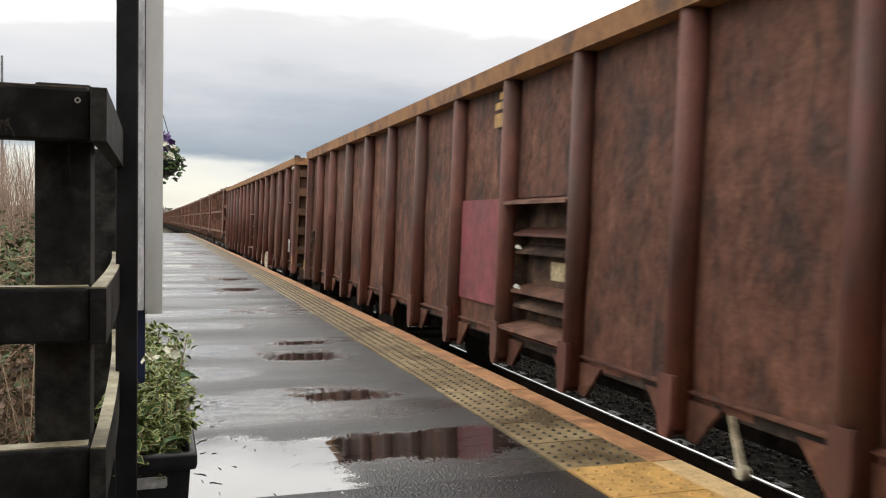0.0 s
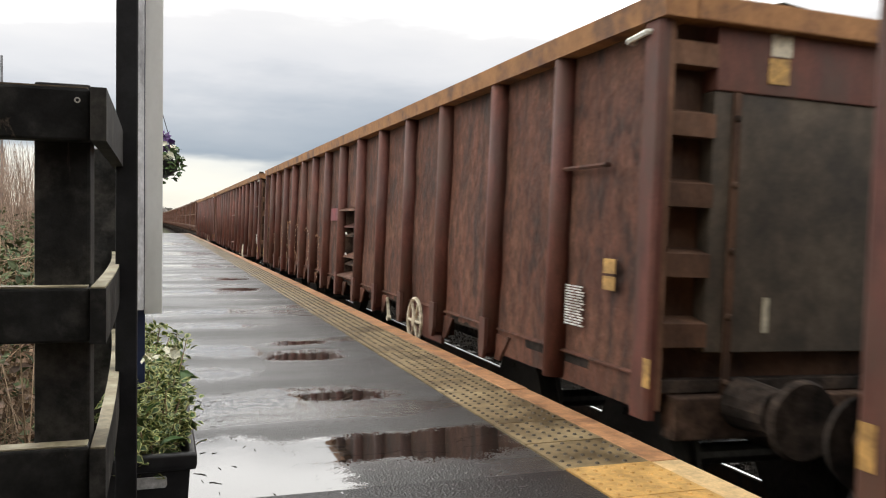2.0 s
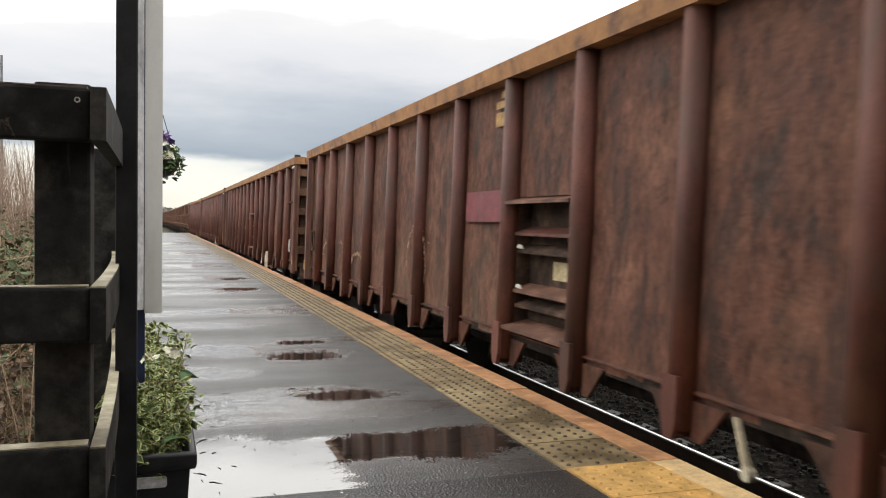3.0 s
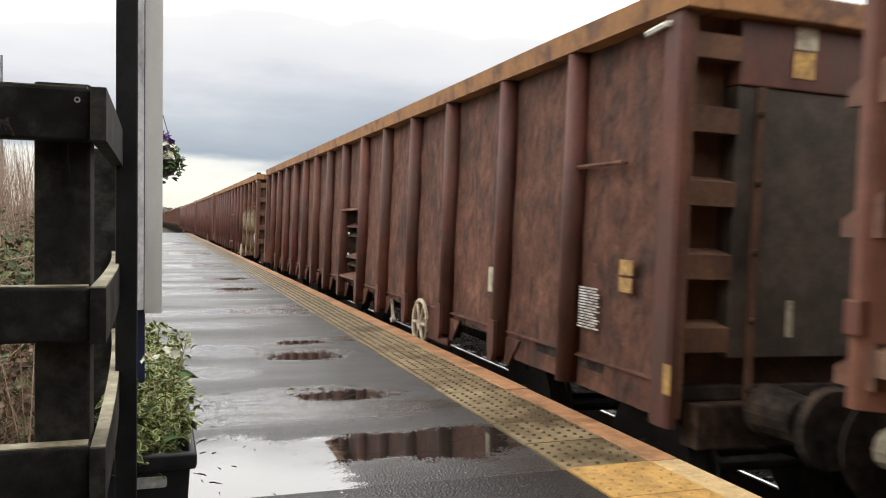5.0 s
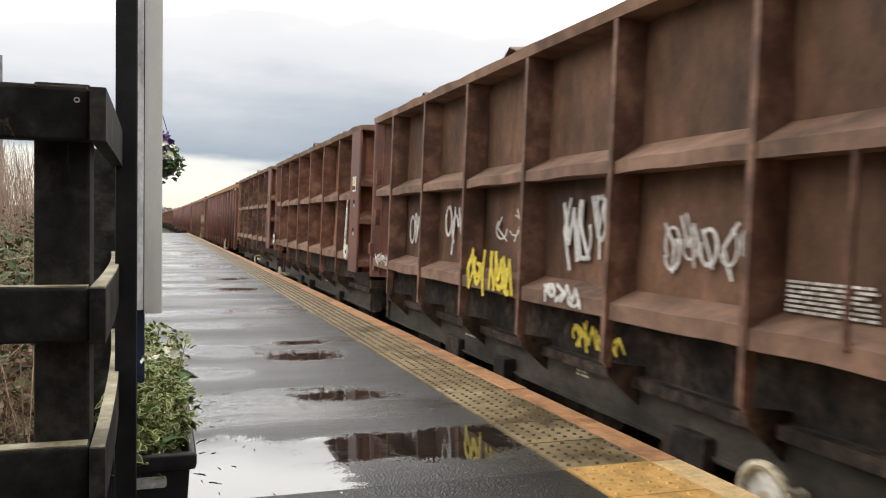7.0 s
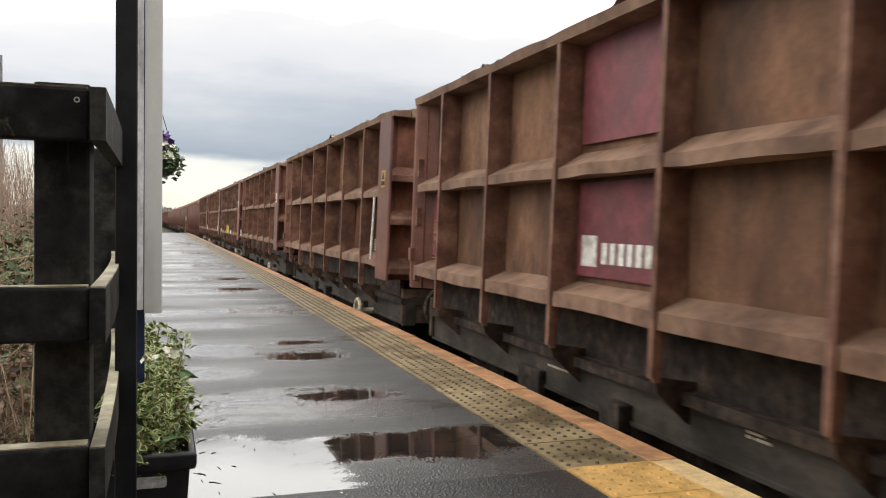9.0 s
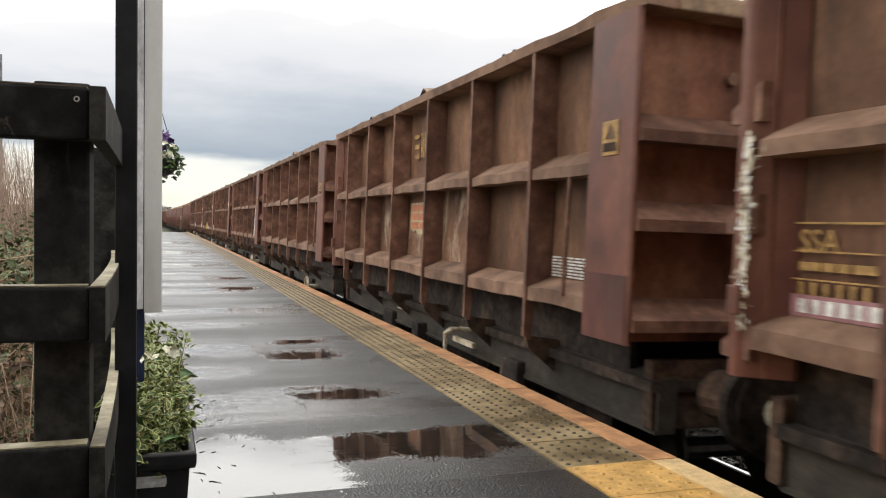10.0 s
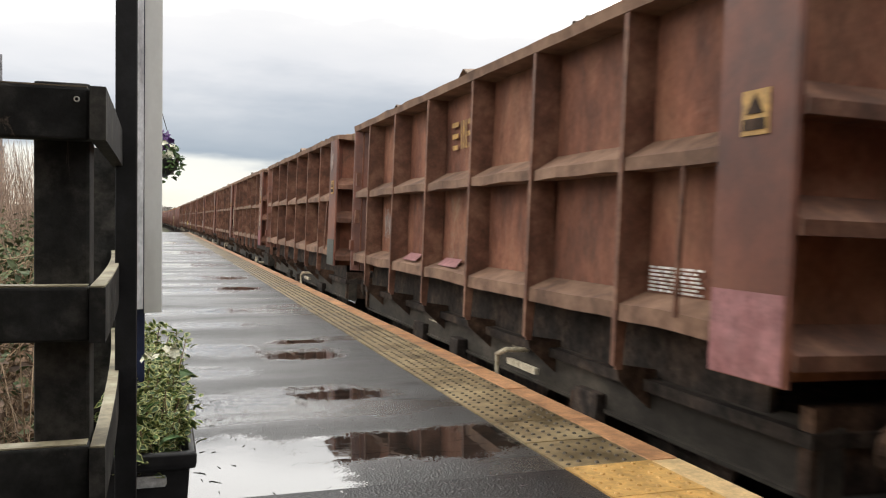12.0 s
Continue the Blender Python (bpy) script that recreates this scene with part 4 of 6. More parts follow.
    plate(bm, -1.402, -.27, -.2, 1.12, 1.28)
    part("yellow_stripe", bm, "yellow_mark", w, "yellow painted corner")
    bm = B()
    pipe(bm, [(-1.33, -14.9, 2.25), (-1.35, -14.9, 2.25), (-1.35, -15.4, 2.25), (-1.33, -15.4, 2.25)], .014)
    part("side_handle", bm, "rust_side", w)
    bm = B()
    for a, b in (((-.42, 1.45), (-.42, 1.75)), ((-.42, 1.75), (-.62, 1.75)), ((-.62, 1.75), (-.62, 1.45)), ((-.62, 1.45), (-.42, 1.45))):
        pipe(bm, [(-1.325, *a), (-1.325, *b)], .014)
    part("label_frame", bm, "grime_brown", w)
    bm = B()
    box(bm, -1.31, -1.28, POSTS[12], POSTS[11], .88, 1.17)
    part("brake_plate", bm, "maroon_post", w)
    # hand brake: spoked wheel and lever
    bm = B()
    c = (-1.36, -11.98, 1.0)
    ring(bm, c, (1, 0, 0), .21, .018)
    for k in range(6):
        a = k * math.pi / 3
        rod(bm, c, (c[0], c[1] + .2 * math.cos(a), c[2] + .2 * math.sin(a)), .018, .012, 6)
    rod(bm, (-1.38, c[1], c[2]), (-1.2, c[1], c[2]), .05, seg=10)
    part("brake_wheel", bm, "cream_paint", w, "cream spoked brake wheel")
    bm = B()
    prism(bm, [(-10.935, 1.13), (-10.92, 1.13), (-11.00, .92), (-11.035, .92)], lambda a, b: (-1.36, a, b), (.025, 0, 0))
    rod(bm, (-1.37, -11.02, .92), (-1.33, -11.02, .92), .03, seg=10)
    part("brake_lever", bm, "cream_paint", w, "cream brake lever")
    # bogies
    for y in (-2.1, -L + 2.1):
        bg = thing("bogie", "", "")
        bg.parent = w
        for side in (-1, 1):
            bm = B()
            prism(bm, [(-1.3, .52), (-1.2, .68), (-.45, .62), (-.3, .42), (.3, .42), (.45, .62), (1.2, .68), (1.3, .52), (.95, .4), (.4, .3), (-.4, .3), (-.95, .4)],
                  lambda a, b, yy=y, s=side: (s * 1.08 - .06, yy + a, b), (.12, 0, 0))
            part("bogie_frame", bm, "black_steel", bg)
            for d in (-.9, .9):
                bm = B()
                rod(bm, (side * 1.0, y + d, .46), (side * 1.2, y + d, .46), .13, .11, 14)
                part("axle_box", bm, "black_steel", bg)
            for d in (-.12, .12):
                bm = B()
                for k in range(6):
                    ring(bm, (side * 1.08, y + d, .34 + .05 * k), (0, 0, 1), .07, .016, 10)
                part("spring", bm, "black_steel", bg)
        for d in (-.9, .9):
            wheelset(bg, y + d)
    buffers(w, NOSE - .02, 1, "grime_brown", .95, .2)
    buffers(w, -L + .02, -1, "black_steel", .8, .19)
    # load
    bm = B()
    n, m = 80, 8
    rows = []
    for i in range(n + 1):
        y = NOSE - .15 - (L + NOSE - .3) * i / n
        rows.append([bm.verts.new((-1.23 + 2.46 * j / m, y, 2.93 + .19 * math.sin(math.pi * j / m) ** .6 + .12 * noise.noise(Vector((j * .9, y * 2.1, 3))) + .07 * noise.noise(Vector((j * 2.0, y * 6, 8))))) for j in range(m + 1)])
    for a, b in zip(rows, rows[1:]):
        for j in range(m):
            bm.faces.new((a[j], a[j + 1], b[j + 1], b[j]))
    part("load", bm, "coal", w, "dark heap of scrap")
    return w


RIBS = [-.79, -1.87, -2.98, -4.10, -5.22, -6.33]
SSA_L = 7.64


def scrap_wagon():
    """Two-axle scrap wagon: sides in two rows of recessed panels between ribs and dusty ledges."""
    w = thing("scrap_box_wagon", "brown scrap wagon with recessed panels, dusty ledges and heaped load", "railway wagon", "scrap wagons of the train")
    edges = [-.12] + RIBS + [-7.14]
    seed = 50.0
    for side in (-1, 1):
        for k in range(7):
            for z0, z1 in ((1.62, 2.21), (2.33, 3.02)):
                bm = B()
                grid_sheet(bm, side * 1.22, edges[k + 1] + .012, edges[k] - .012, z0 - .07, z1 + .02, 6, 5, -.02 * side, .014, seed)
                seed += 2.3
                part("side_panel", bm, "dusty", w)
        for k, y in enumerate(RIBS):
            bm = B()
            prism(bm, [(-1.22, 3.03), (-1.385, 3.03), (-1.405, 2.9), (-1.405, 1.45), (-1.385, 1.17), (-1.35, 1.17), (-1.34, 1.43), (-1.22, 1.45)], lambda a, b, s=side, yy=y: (a * -s, yy - .014, b), (0, .028, 0))
            box(bm, min(side * 1.405, side * 1.39), max(side * 1.405, side * 1.39), y - .02, y + .02, 1.19, 3.0)
            part("rib", bm, "rib", w, bevel=.004)
        for zt, zb, up in ((2.26, 2.195, .10), (1.515, 1.43, .07)):
            for k in range(7):
                y0, y1 = edges[k + 1] + .016, edges[k] - .016
                bm = B()
                n = 6
                rows = []
                for i in range(n + 1):
                    y = y0 + (y1 - y0) * i / n
                    d = .014 * noise.noise(Vector((side * 4 + k, y * 2.2, zt)))
                    rows.append([bm.verts.new(v) for v in ((side * 1.21, y, zt + up), (side * (1.392 + d), y, zt + d), (side * (1.392 + d), y, zb + d), (side * 1.24, y, zb))])
                for a, b in zip(rows, rows[1:]):
                    for i in range(4):
                        bm.faces.new((a[i], a[(i + 1) % 4], b[(i + 1) % 4], b[i]))
                bm.faces.new(rows[0]), bm.faces.new(rows[-1])
                part("ledge", bm, "ledge", w, "dust-covered sloping ledge")
        # rim
        bm = B()
        n = 30
        rows = []
        for i in range(n + 1):
            y = -SSA_L * i / n
            d, e = .015 * noise.noise(Vector((side, y * 1.7, 1))), .02 * noise.noise(Vector((side, y * 2.3, 5)))
            rows.append([bm.verts.new(v) for v in ((side * 1.40 + d, y, 3.005), (side * 1.41 + d, y, 3.07 + e), (side * 1.22 + d, y, 3.085 + e), (side * 1.22, y, 3.0))])
        for a, b in zip(rows, rows[1:]):
            for i in range(4):
                bm.faces.new((a[i], a[(i + 1) % 4], b[(i + 1) % 4], b[i]))
        bm.faces.new(rows[0]), bm.faces.new(rows[-1])
        part("top_rail", bm, "ledge", w)
        # corner plates: wide one at the rear with a bevelled corner, slim one in front
        bm = B()
        pts = [(1.22, -7.13), (1.41, -7.13), (1.41, -7.575), (1.40, -7.59), (1.385, -7.59), (1.36, -7.5), (1.22, -7.36)]
        prism(bm, pts, lambda a, b, s=side: (s * a, b, 1.31), (0, 0, 1.70))
        part("corner_plate", bm, "ssa_corner", w, "maroon corner plate")
        bm = B()
        pts = [(1.225, -.20), (1.385, -.08), (1.402, -.06), (1.402, -.02), (1.37, 0), (1.05, 0), (1.05, -.03), (1.30, -.05), (1.19, -.18)]
        prism(bm, pts, lambda a, b, s=side: (s * a, b, 1.31), (0, 0, 1.70))
        part("corner_plate", bm, "ssa_corner", w, "maroon corner plate")
        bm = B()
        box(bm, min(side * 1.38, side * 1.425), max(side * 1.38, side * 1.425), -.085, -.015, 1.56, 1.68)
        part("corner_bracket", bm, "ssa_corner", w, bevel=.008)
        # lower body and solebar
        bm = B()
        box(bm, min(side * 1.1, side * 1.14), max(side * 1.1, side * 1.14), -7.2, -.12, 1.1, 1.6)
        # dark colour holds the shadow under the ledges
        part("lower_panel", bm, "black_steel", w)
        for y, ln, d in ((-2.35, .34, .06), (-3.5, .2, .1), (-5.75, .28, .07)):
            bm = B()
            box(bm, min(side * 1.165, side * (1.165 + d)), max(side * 1.165, side * (1.165 + d)), y - ln / 2, y + ln / 2, .80 - d, .95)
            part("equipment_box", bm, "black_steel", w, bevel=.015)
        bm = B()
        prism(bm, [(1.06, .84), (1.185, .84), (1.185, .86), (1.17, .865), (1.17, 1.09), (1.185, 1.095), (1.185, 1.115), (1.06, 1.14)], lambda a, b, s=side: (s * a, -SSA_L + .1, b), (0, SSA_L - .2, 0))
        part("sole_bar", bm, "frame_grey", w)
        for k, y in enumerate(RIBS):
            bm = B()
            prism(bm, [(1.08, 1.16), (1.38, 1.2), (1.36, 1.12), (1.10, .90), (1.08, .9)], lambda a, b, s=side, yy=y: (s * a, yy - .008, b), (0, .016, 0))
            part("bracket", bm, "grime_brown", w)
        for y in (-1.15, -6.5):
            bm = B()
            prism(bm, [(-.42, .9), (.42, .9), (.2, .32), (.12, .32), (.12, .6), (-.12, .6), (-.12, .32), (-.2, .32)], lambda a, b, s=side, yy=y: (s * 1.02, yy + a, b), (side * .02, 0, 0))
            part("axle_guard", bm, "black_steel", w)
            bm = B()
            for q in range(5):
                box(bm, side * 1.03 if side > 0 else side * 1.12, side * 1.12 if side > 0 else side * 1.03, y - .55 + .09 * q, y + .55 - .09 * q, .66 - .022 * q, .68 - .022 * q)
            rod(bm, (side * .98, y, .46), (side * 1.16, y, .46), .13, .12, 14)
            box(bm, min(side * 1.0, side * 1.14), max(side * 1.0, side * 1.14), y - .14, y + .14, .38, .56)
            part("spring_and_axle_box", bm, "black_steel", w)
        bm = B()
        prism(bm, [(-2.9, .86), (-4.9, .86), (-4.6, .5), (-3.2, .5)], lambda a, b, s=side: (s * .9, a, b), (side * .1, 0, 0))
        part("brake_gear", bm, "black_steel", w)
        for y in (-2.2, -5.5):
            bm = B()
            prism(bm, [(y, .9), (y - .3, .9), (y - .02, .62), (y + .05, .62)], lambda a, b, s=side: (s * 1.175, a, b), (side * .015, 0, 0))
            part("tie_plate", bm, "grime_brown", w)
    for y, way in ((-SSA_L + .2, -1), (-.12, 1)):
        bm = B()
        box(bm, -1.32, 1.32, min(y, y - way * .02), max(y, y - way * .02), 1.31, 3.05)
        part("end_wall", bm, "dusty_red", w)
        for z in (2.40, 1.95, 1.44):
            bm = B()
            prism(bm, [(0, z + .1), (.1, z), (.1, z - .06), (0, z - .06)], lambda a, b, yy=y, ww=way: (-1.383, yy + ww * a * 1.75, b), (2.766, 0, 0))
            # rib colour instead of ledge: shade between wagons painted in
            part("end_ledge", bm, "rib", w, "sloping ledge across the end")
        bm = B()
        box(bm, -1.21, 1.21, min(y, y + way * .19), max(y, y + way * .19), 3.0, 3.095)
        part("end_rail", bm, "rim_tan", w, "tan dusty rim, sunlit tone in its colour", bevel=.012)
        bm = B()
        box(bm, -1.2, 1.2, min(y, y + way * .08), max(y, y + way * .08), .86, 1.22)
        part("headstock", bm, "grime_brown", w, bevel=.01)
        for x in (-.75, .2, .85):
            bm = B()
            rod(bm, (x, y, 2.72), (x, y + way * .04, 2.72), .035, seg=8)
            part("end_lug", bm, "rib", w)
    bm = B()
    box(bm, -1.22, 1.22, -SSA_L + .1, -.1, 1.06, 1.12)
    part("floor_plate", bm, "black_steel", w)
    buffers(w, -.02, 1, "grime_brown", .62)
    buffers(w, -SSA_L + .02, -1, "grime_brown", .62)
    for y in (-1.15, -6.5):
        wheelset(w, y)
    # heaped load
    bm = B()
    n, m = 70, 10
    rows = []
    for i in range(n + 1):
        y = -.12 - (SSA_L - .24) * i / n
        e = min(1, 6 * min(i, n - i) / n)
        rows.append([bm.verts.new((-1.24 + 2.48 * j / m, y, 3.03 + e * (.09 + .12 * math.sin(math.pi * min(1, max(0, j / m))) ** .5 + .14 * noise.noise(Vector((j * .8, y * 1.9, 13))) + .10 * noise.noise(Vector((j * 1.7, y * 6, 18)))))) for j in range(m + 1)])
    for a, b in zip(rows, rows[1:]):
        for j in range(m):
            bm.faces.new((a[j], a[j + 1], b[j + 1], b[j]))
    rnd = random.Random(12)
    for k in range(44):
        y, x = rnd.uniform(-SSA_L + .3, -.3), rnd.uniform(-1.18, .3)
        c = Vector((x, y, 3.11 + rnd.uniform(0, .07)))
        d = Vector((rnd.uniform(-.08, .08), rnd.uniform(-.14, .14), rnd.uniform(-.02, .05)))
        prism(bm, [(-.05, -.03), (.05, -.03), (.04, .035), (-.03, .03)], lambda a, b: (c.x + a, c.y, c.z + b), d)
    part("load", bm, "scrap", w, "dusty heap of mixed scrap")
    return w


# ---- the train ----
S_PITCH = 8.44
S_FRONTS = [68.8, 77.2, 85.43, 93.9, 102.45, 110.86, 119.22, 127.58, 136.16, 144.75, 153.1]
A_FRONTS = [-.13, 16.95, -17.09, -34.15, -51.8]


def front_at(t):
    """How far along the line the front of the leading tall-post wagon in view stands after t seconds."""
    late = max(0, .10 * (1 - abs(t - 11.5) / .5))  # small unevenness of the haul
    return 13.97 + 11.19 * t + .046 * t * t + late


train = []  # (thing, offset of its front along the line)
proto_a, proto_s = box_wagon(), scrap_wagon()
for k, off in enumerate(A_FRONTS):
    train.append((proto_a if k == 0 else copy_thing(proto_a, Matrix.Identity(4)), off))
tail = []
for k in range(11):
    o = proto_s if k == 0 else copy_thing(proto_s, Matrix.Identity(4))
    tail.append(o)
    train.append((o, -S_FRONTS[k]))
for k in range(22):
    train.append((copy_thing(proto_s, Matrix.Identity(4)), 17.2 + S_PITCH * (k + 1)))


# ---- fence, sign and planters beside the platform ----
def fence():
    f = thing("timber_fence", "black-stained timber post and rail fence turning a corner", "fence")
    for x0, x1, y0, y1, zt in ((-.212, -.120, 1.625, 1.72, 1.257), (-.245, -.14, 3.22, 3.32, 1.265), (-1.75, -1.65, 1.63, 1.72, 1.255)):
        bm = B()
        box(bm, x0, x1, y0, y1, -.35 if x0 > -1 else -1.3, zt)
        part("post", bm, "post_wood", f, bevel=.006)
    for z0, z1 in ((1.152, 1.243), (.802, .897), (.52, .618)):
        bm = B()
        box(bm, -1.75, -.118, 1.578, 1.622, z0, z1)
        part("rail", bm, "black_wood", f, "black timber rail across the end", bevel=.005)
        bm = B()
        box(bm, -1.74, -.122, 1.582, 1.620, z1 + .0005, z1 + .003)
        if z1 < 1.0:
            part("rail_top", bm, "algae_wood", f, "pale top of the rail, sky light and algae in its colour")
        else:
            part("rail_top", bm, "worn_edge", f, "worn brown top edge of the rail")
        bm = B()
        n = 8
        rows = []
        for i in range(n + 1):
            u = i / n
            y = 1.555 + u * 1.7
            x = -.116 - (.055 * u * u if z1 < 1.0 else .02 * u * u)
            rows.append([bm.verts.new(v) for v in ((x, y, z0), (x + .026, y, z0), (x + .026, y, z1), (x, y, z1))])
        for a, b in zip(rows, rows[1:]):
            for i in range(4):
                bm.faces.new((a[i], a[(i + 1) % 4], b[(i + 1) % 4], b[i]))
        bm.faces.new(rows[0]), bm.faces.new(rows[-1])
        part("rail", bm, "black_wood", f, "black timber rail along the platform")
        if z1 < 1.0:
            bm = B()
            prev = None
            for i in range(n + 1):
                u = i / n
                y = 1.557 + u * 1.69
                x = -.116 - .055 * u * u
                cur = [bm.verts.new((x + .001, y, z1 + .001)), bm.verts.new((x + .025, y, z1 + .001)), bm.verts.new((x + .025, y, z1 + .004)), bm.verts.new((x + .001, y, z1 + .004))]
                if prev:
                    for q in range(4):
                        bm.faces.new((prev[q], prev[(q + 1) % 4], cur[(q + 1) % 4], cur[q]))
                else:
                    bm.faces.new(cur)
                prev = cur
            bm.faces.new(prev)
            part("rail_top", bm, "algae_wood", f, "pale top of the rail, sky light and algae in its colour")
    bm = B()
    ring(bm, (-.138, 1.577, 1.222), (0, 1, 0), .004, .0013, 12)
    part("bolt", bm, "white_paint", f, "pale screw cup")
    return f


def sign_post():
    s = thing("sign_board", "white-painted timber sign board on a navy post, seen edge-on", "sign")
    bm = B()
    box(bm, -.108, -.062, 3.655, 3.70, -.01, 2.9)
    part("post", bm, "navy", s, "navy painted post", bevel=.003)
    bm = B()
    box(bm, -.064, .005, 3.62, 3.65, .63, 2.9)
    part("board", bm, "white_board", s, bevel=.003)
    bm = B()
    box(bm, -.112, -.067, 3.595, 3.64, .648, 2.9)
    part("edge_batten", bm, "peel", s, "peeling white batten", bevel=.002)
    p = thing("timber_post", "tall black-stained timber post on the platform", "post")
    bm = B()
    box(bm, -.112, -.059, 2.32, 2.375, -.01, 2.4)
    part("shaft", bm, "black_post", p, bevel=.004)


fence()
sign_post()


# ---- planting ----
def leaf(bm, c, q, ln, wd, rim=False, bend=.25):
    """A pointed leaf, folded along its midrib; rim adds a pale margin."""
    out = [(0, 0), (.25, .42), (.6, .5), (1, 0), (.6, -.5), (.25, -.42)]
    def at(u, v, k):
        return bm.verts.new(c + q @ Vector((v * wd * k, (u - .5) * ln * k + .5 * ln, abs(v) * wd * .35 - bend * ln * u * u)))
    o = [at(u, v, 1) for u, v in out]
    if rim:
        i = [at(u, v, .66) for u, v in out]
        bm.faces.new(i).material_index = 0
        for k in range(6):
            j = (k + 1) % 6
            bm.faces.new((o[k], o[j], i[j], i[k])).material_index = 1
    else:
        bm.faces.new(o)


def turn(rnd, up=.6):
    d = Vector((rnd.gauss(0, 1), rnd.gauss(0, 1), rnd.gauss(up, .6))).normalized()
    return d.to_track_quat("Y", "Z").to_matrix() @ Matrix.Rotation(rnd.uniform(-1, 1), 3, "Y")


def flower(bm, c, r, rnd, mat, centre=None):
    q = turn(rnd, .4)
    for k in range(5):
        a = k * 2 * math.pi / 5
        m = q @ Matrix.Rotation(a, 3, "Z")
        vs = [bm.verts.new(c + m @ Vector(p)) for p in ((0, 0, 0), (r * .5, r * .45, r * .1), (0, r, r * .05), (-r * .5, r * .45, r * .1))]
        bm.faces.new(vs).material_index = mat


def planter(y0, y1, seed, tall, flowers):
    rnd = random.Random(seed)
    x0, x1, zr = -.20, .108, .303
    p = thing("planter_trough", "black plastic planter trough standing on the wet platform", "planter", "planters by the fence")
    bm = B()
    def loop(ins, z):
        return [bm.verts.new(v) for v in ((x0 + ins, y0 + ins, z), (x1 - ins, y0 + ins, z), (x1 - ins, y1 - ins, z), (x0 + ins, y1 - ins, z))]
    rings = [loop(.035, 0.004), loop(.02, .246), loop(.004, .251), loop(0, .266), loop(0, zr - .008), loop(.006, zr), loop(.024, zr), loop(.028, .25), loop(.03, .1)]
    bm.faces.new(rings[0])
    for a, b in zip(rings, rings[1:]):
        for k in range(4):
            bm.faces.new((a[k], a[(k + 1) % 4], b[(k + 1) % 4], b[k]))
    bm.faces.new(rings[-1])
    part("trough", bm, "planter", p, bevel=.004)
    bm = B()
    box(bm, x0 + .04, x1 - .04, y0 + .04, y1 - .04, .1, .26)
    part("compost", bm, "soil", p)
    bm = B()
    prism(bm, [(-.045, .155), (-.04, .148), (.045, .148), (.05, .155), (.05, .175), (.045, .182), (-.04, .182), (-.045, .175)], lambda a, b: (a - .03, y0 + .019, b + .05), (0, -.006, 0))
    part("label", bm, "label", p, "small grey label plate")
    # evergreen with cream leaf margins
    s = thing("variegated_shrub", "bushy evergreen shrub with cream-edged green leaves in a trough", "shrub", "planting in the troughs")
    bm = B()
    stems = []
    for k in range(46):
        a = Vector((rnd.uniform(x0 + .05, x1 - .05), rnd.uniform(y0 + .05, y1 - .05), .2))
        b = a + Vector((rnd.uniform(-.07, .085), rnd.uniform(-.06, .08), tall * rnd.uniform(.35, 1.0)))
        rod(bm, a, b, .004, .002, 5)
        stems.append((a, b))
    tagged(part("stems", bm, "dead_stem", s), kind="stuff")
    bm = B()
    for a, b in stems:
        for k in range(38):
            u = rnd.uniform(.12, 1.05)
            c = a.lerp(b, u) + Vector((rnd.gauss(0, .02), rnd.gauss(0, .02), rnd.gauss(0, .012)))
            leaf(bm, c, turn(rnd, .3), rnd.uniform(.026, .052), rnd.uniform(.014, .028), True)
    tagged(part("leaves", bm, ["leaf", "leaf_rim"], s), kind="stuff")
    bm = B()
    for k in range(14):
        a, b = rnd.choice(stems)
        c = a.lerp(b, rnd.uniform(.3, .9)) + Vector((rnd.uniform(0, .04), -.02, .01))
        leaf(bm, c, turn(rnd, .5), .075, .05, False)
    part("broad_leaves", bm, "leaf", s)
    bm = B()
    for x, y, z in flowers:
        for k in range(5):
            flower(bm, Vector((x + rnd.gauss(0, .014), y + rnd.gauss(0, .01), z + rnd.gauss(0, .012))), .023, rnd, 0)
    part("flowers", bm, "petal_white", s, "cream primrose flowers")


planter(2.66, 3.58, 5, .24, [(.045, 3.38, .50), (-.035, 3.36, .485), (.03, 3.52, .47)])
planter(3.74, 4.62, 6, .30, [(.05, 3.85, .42)])


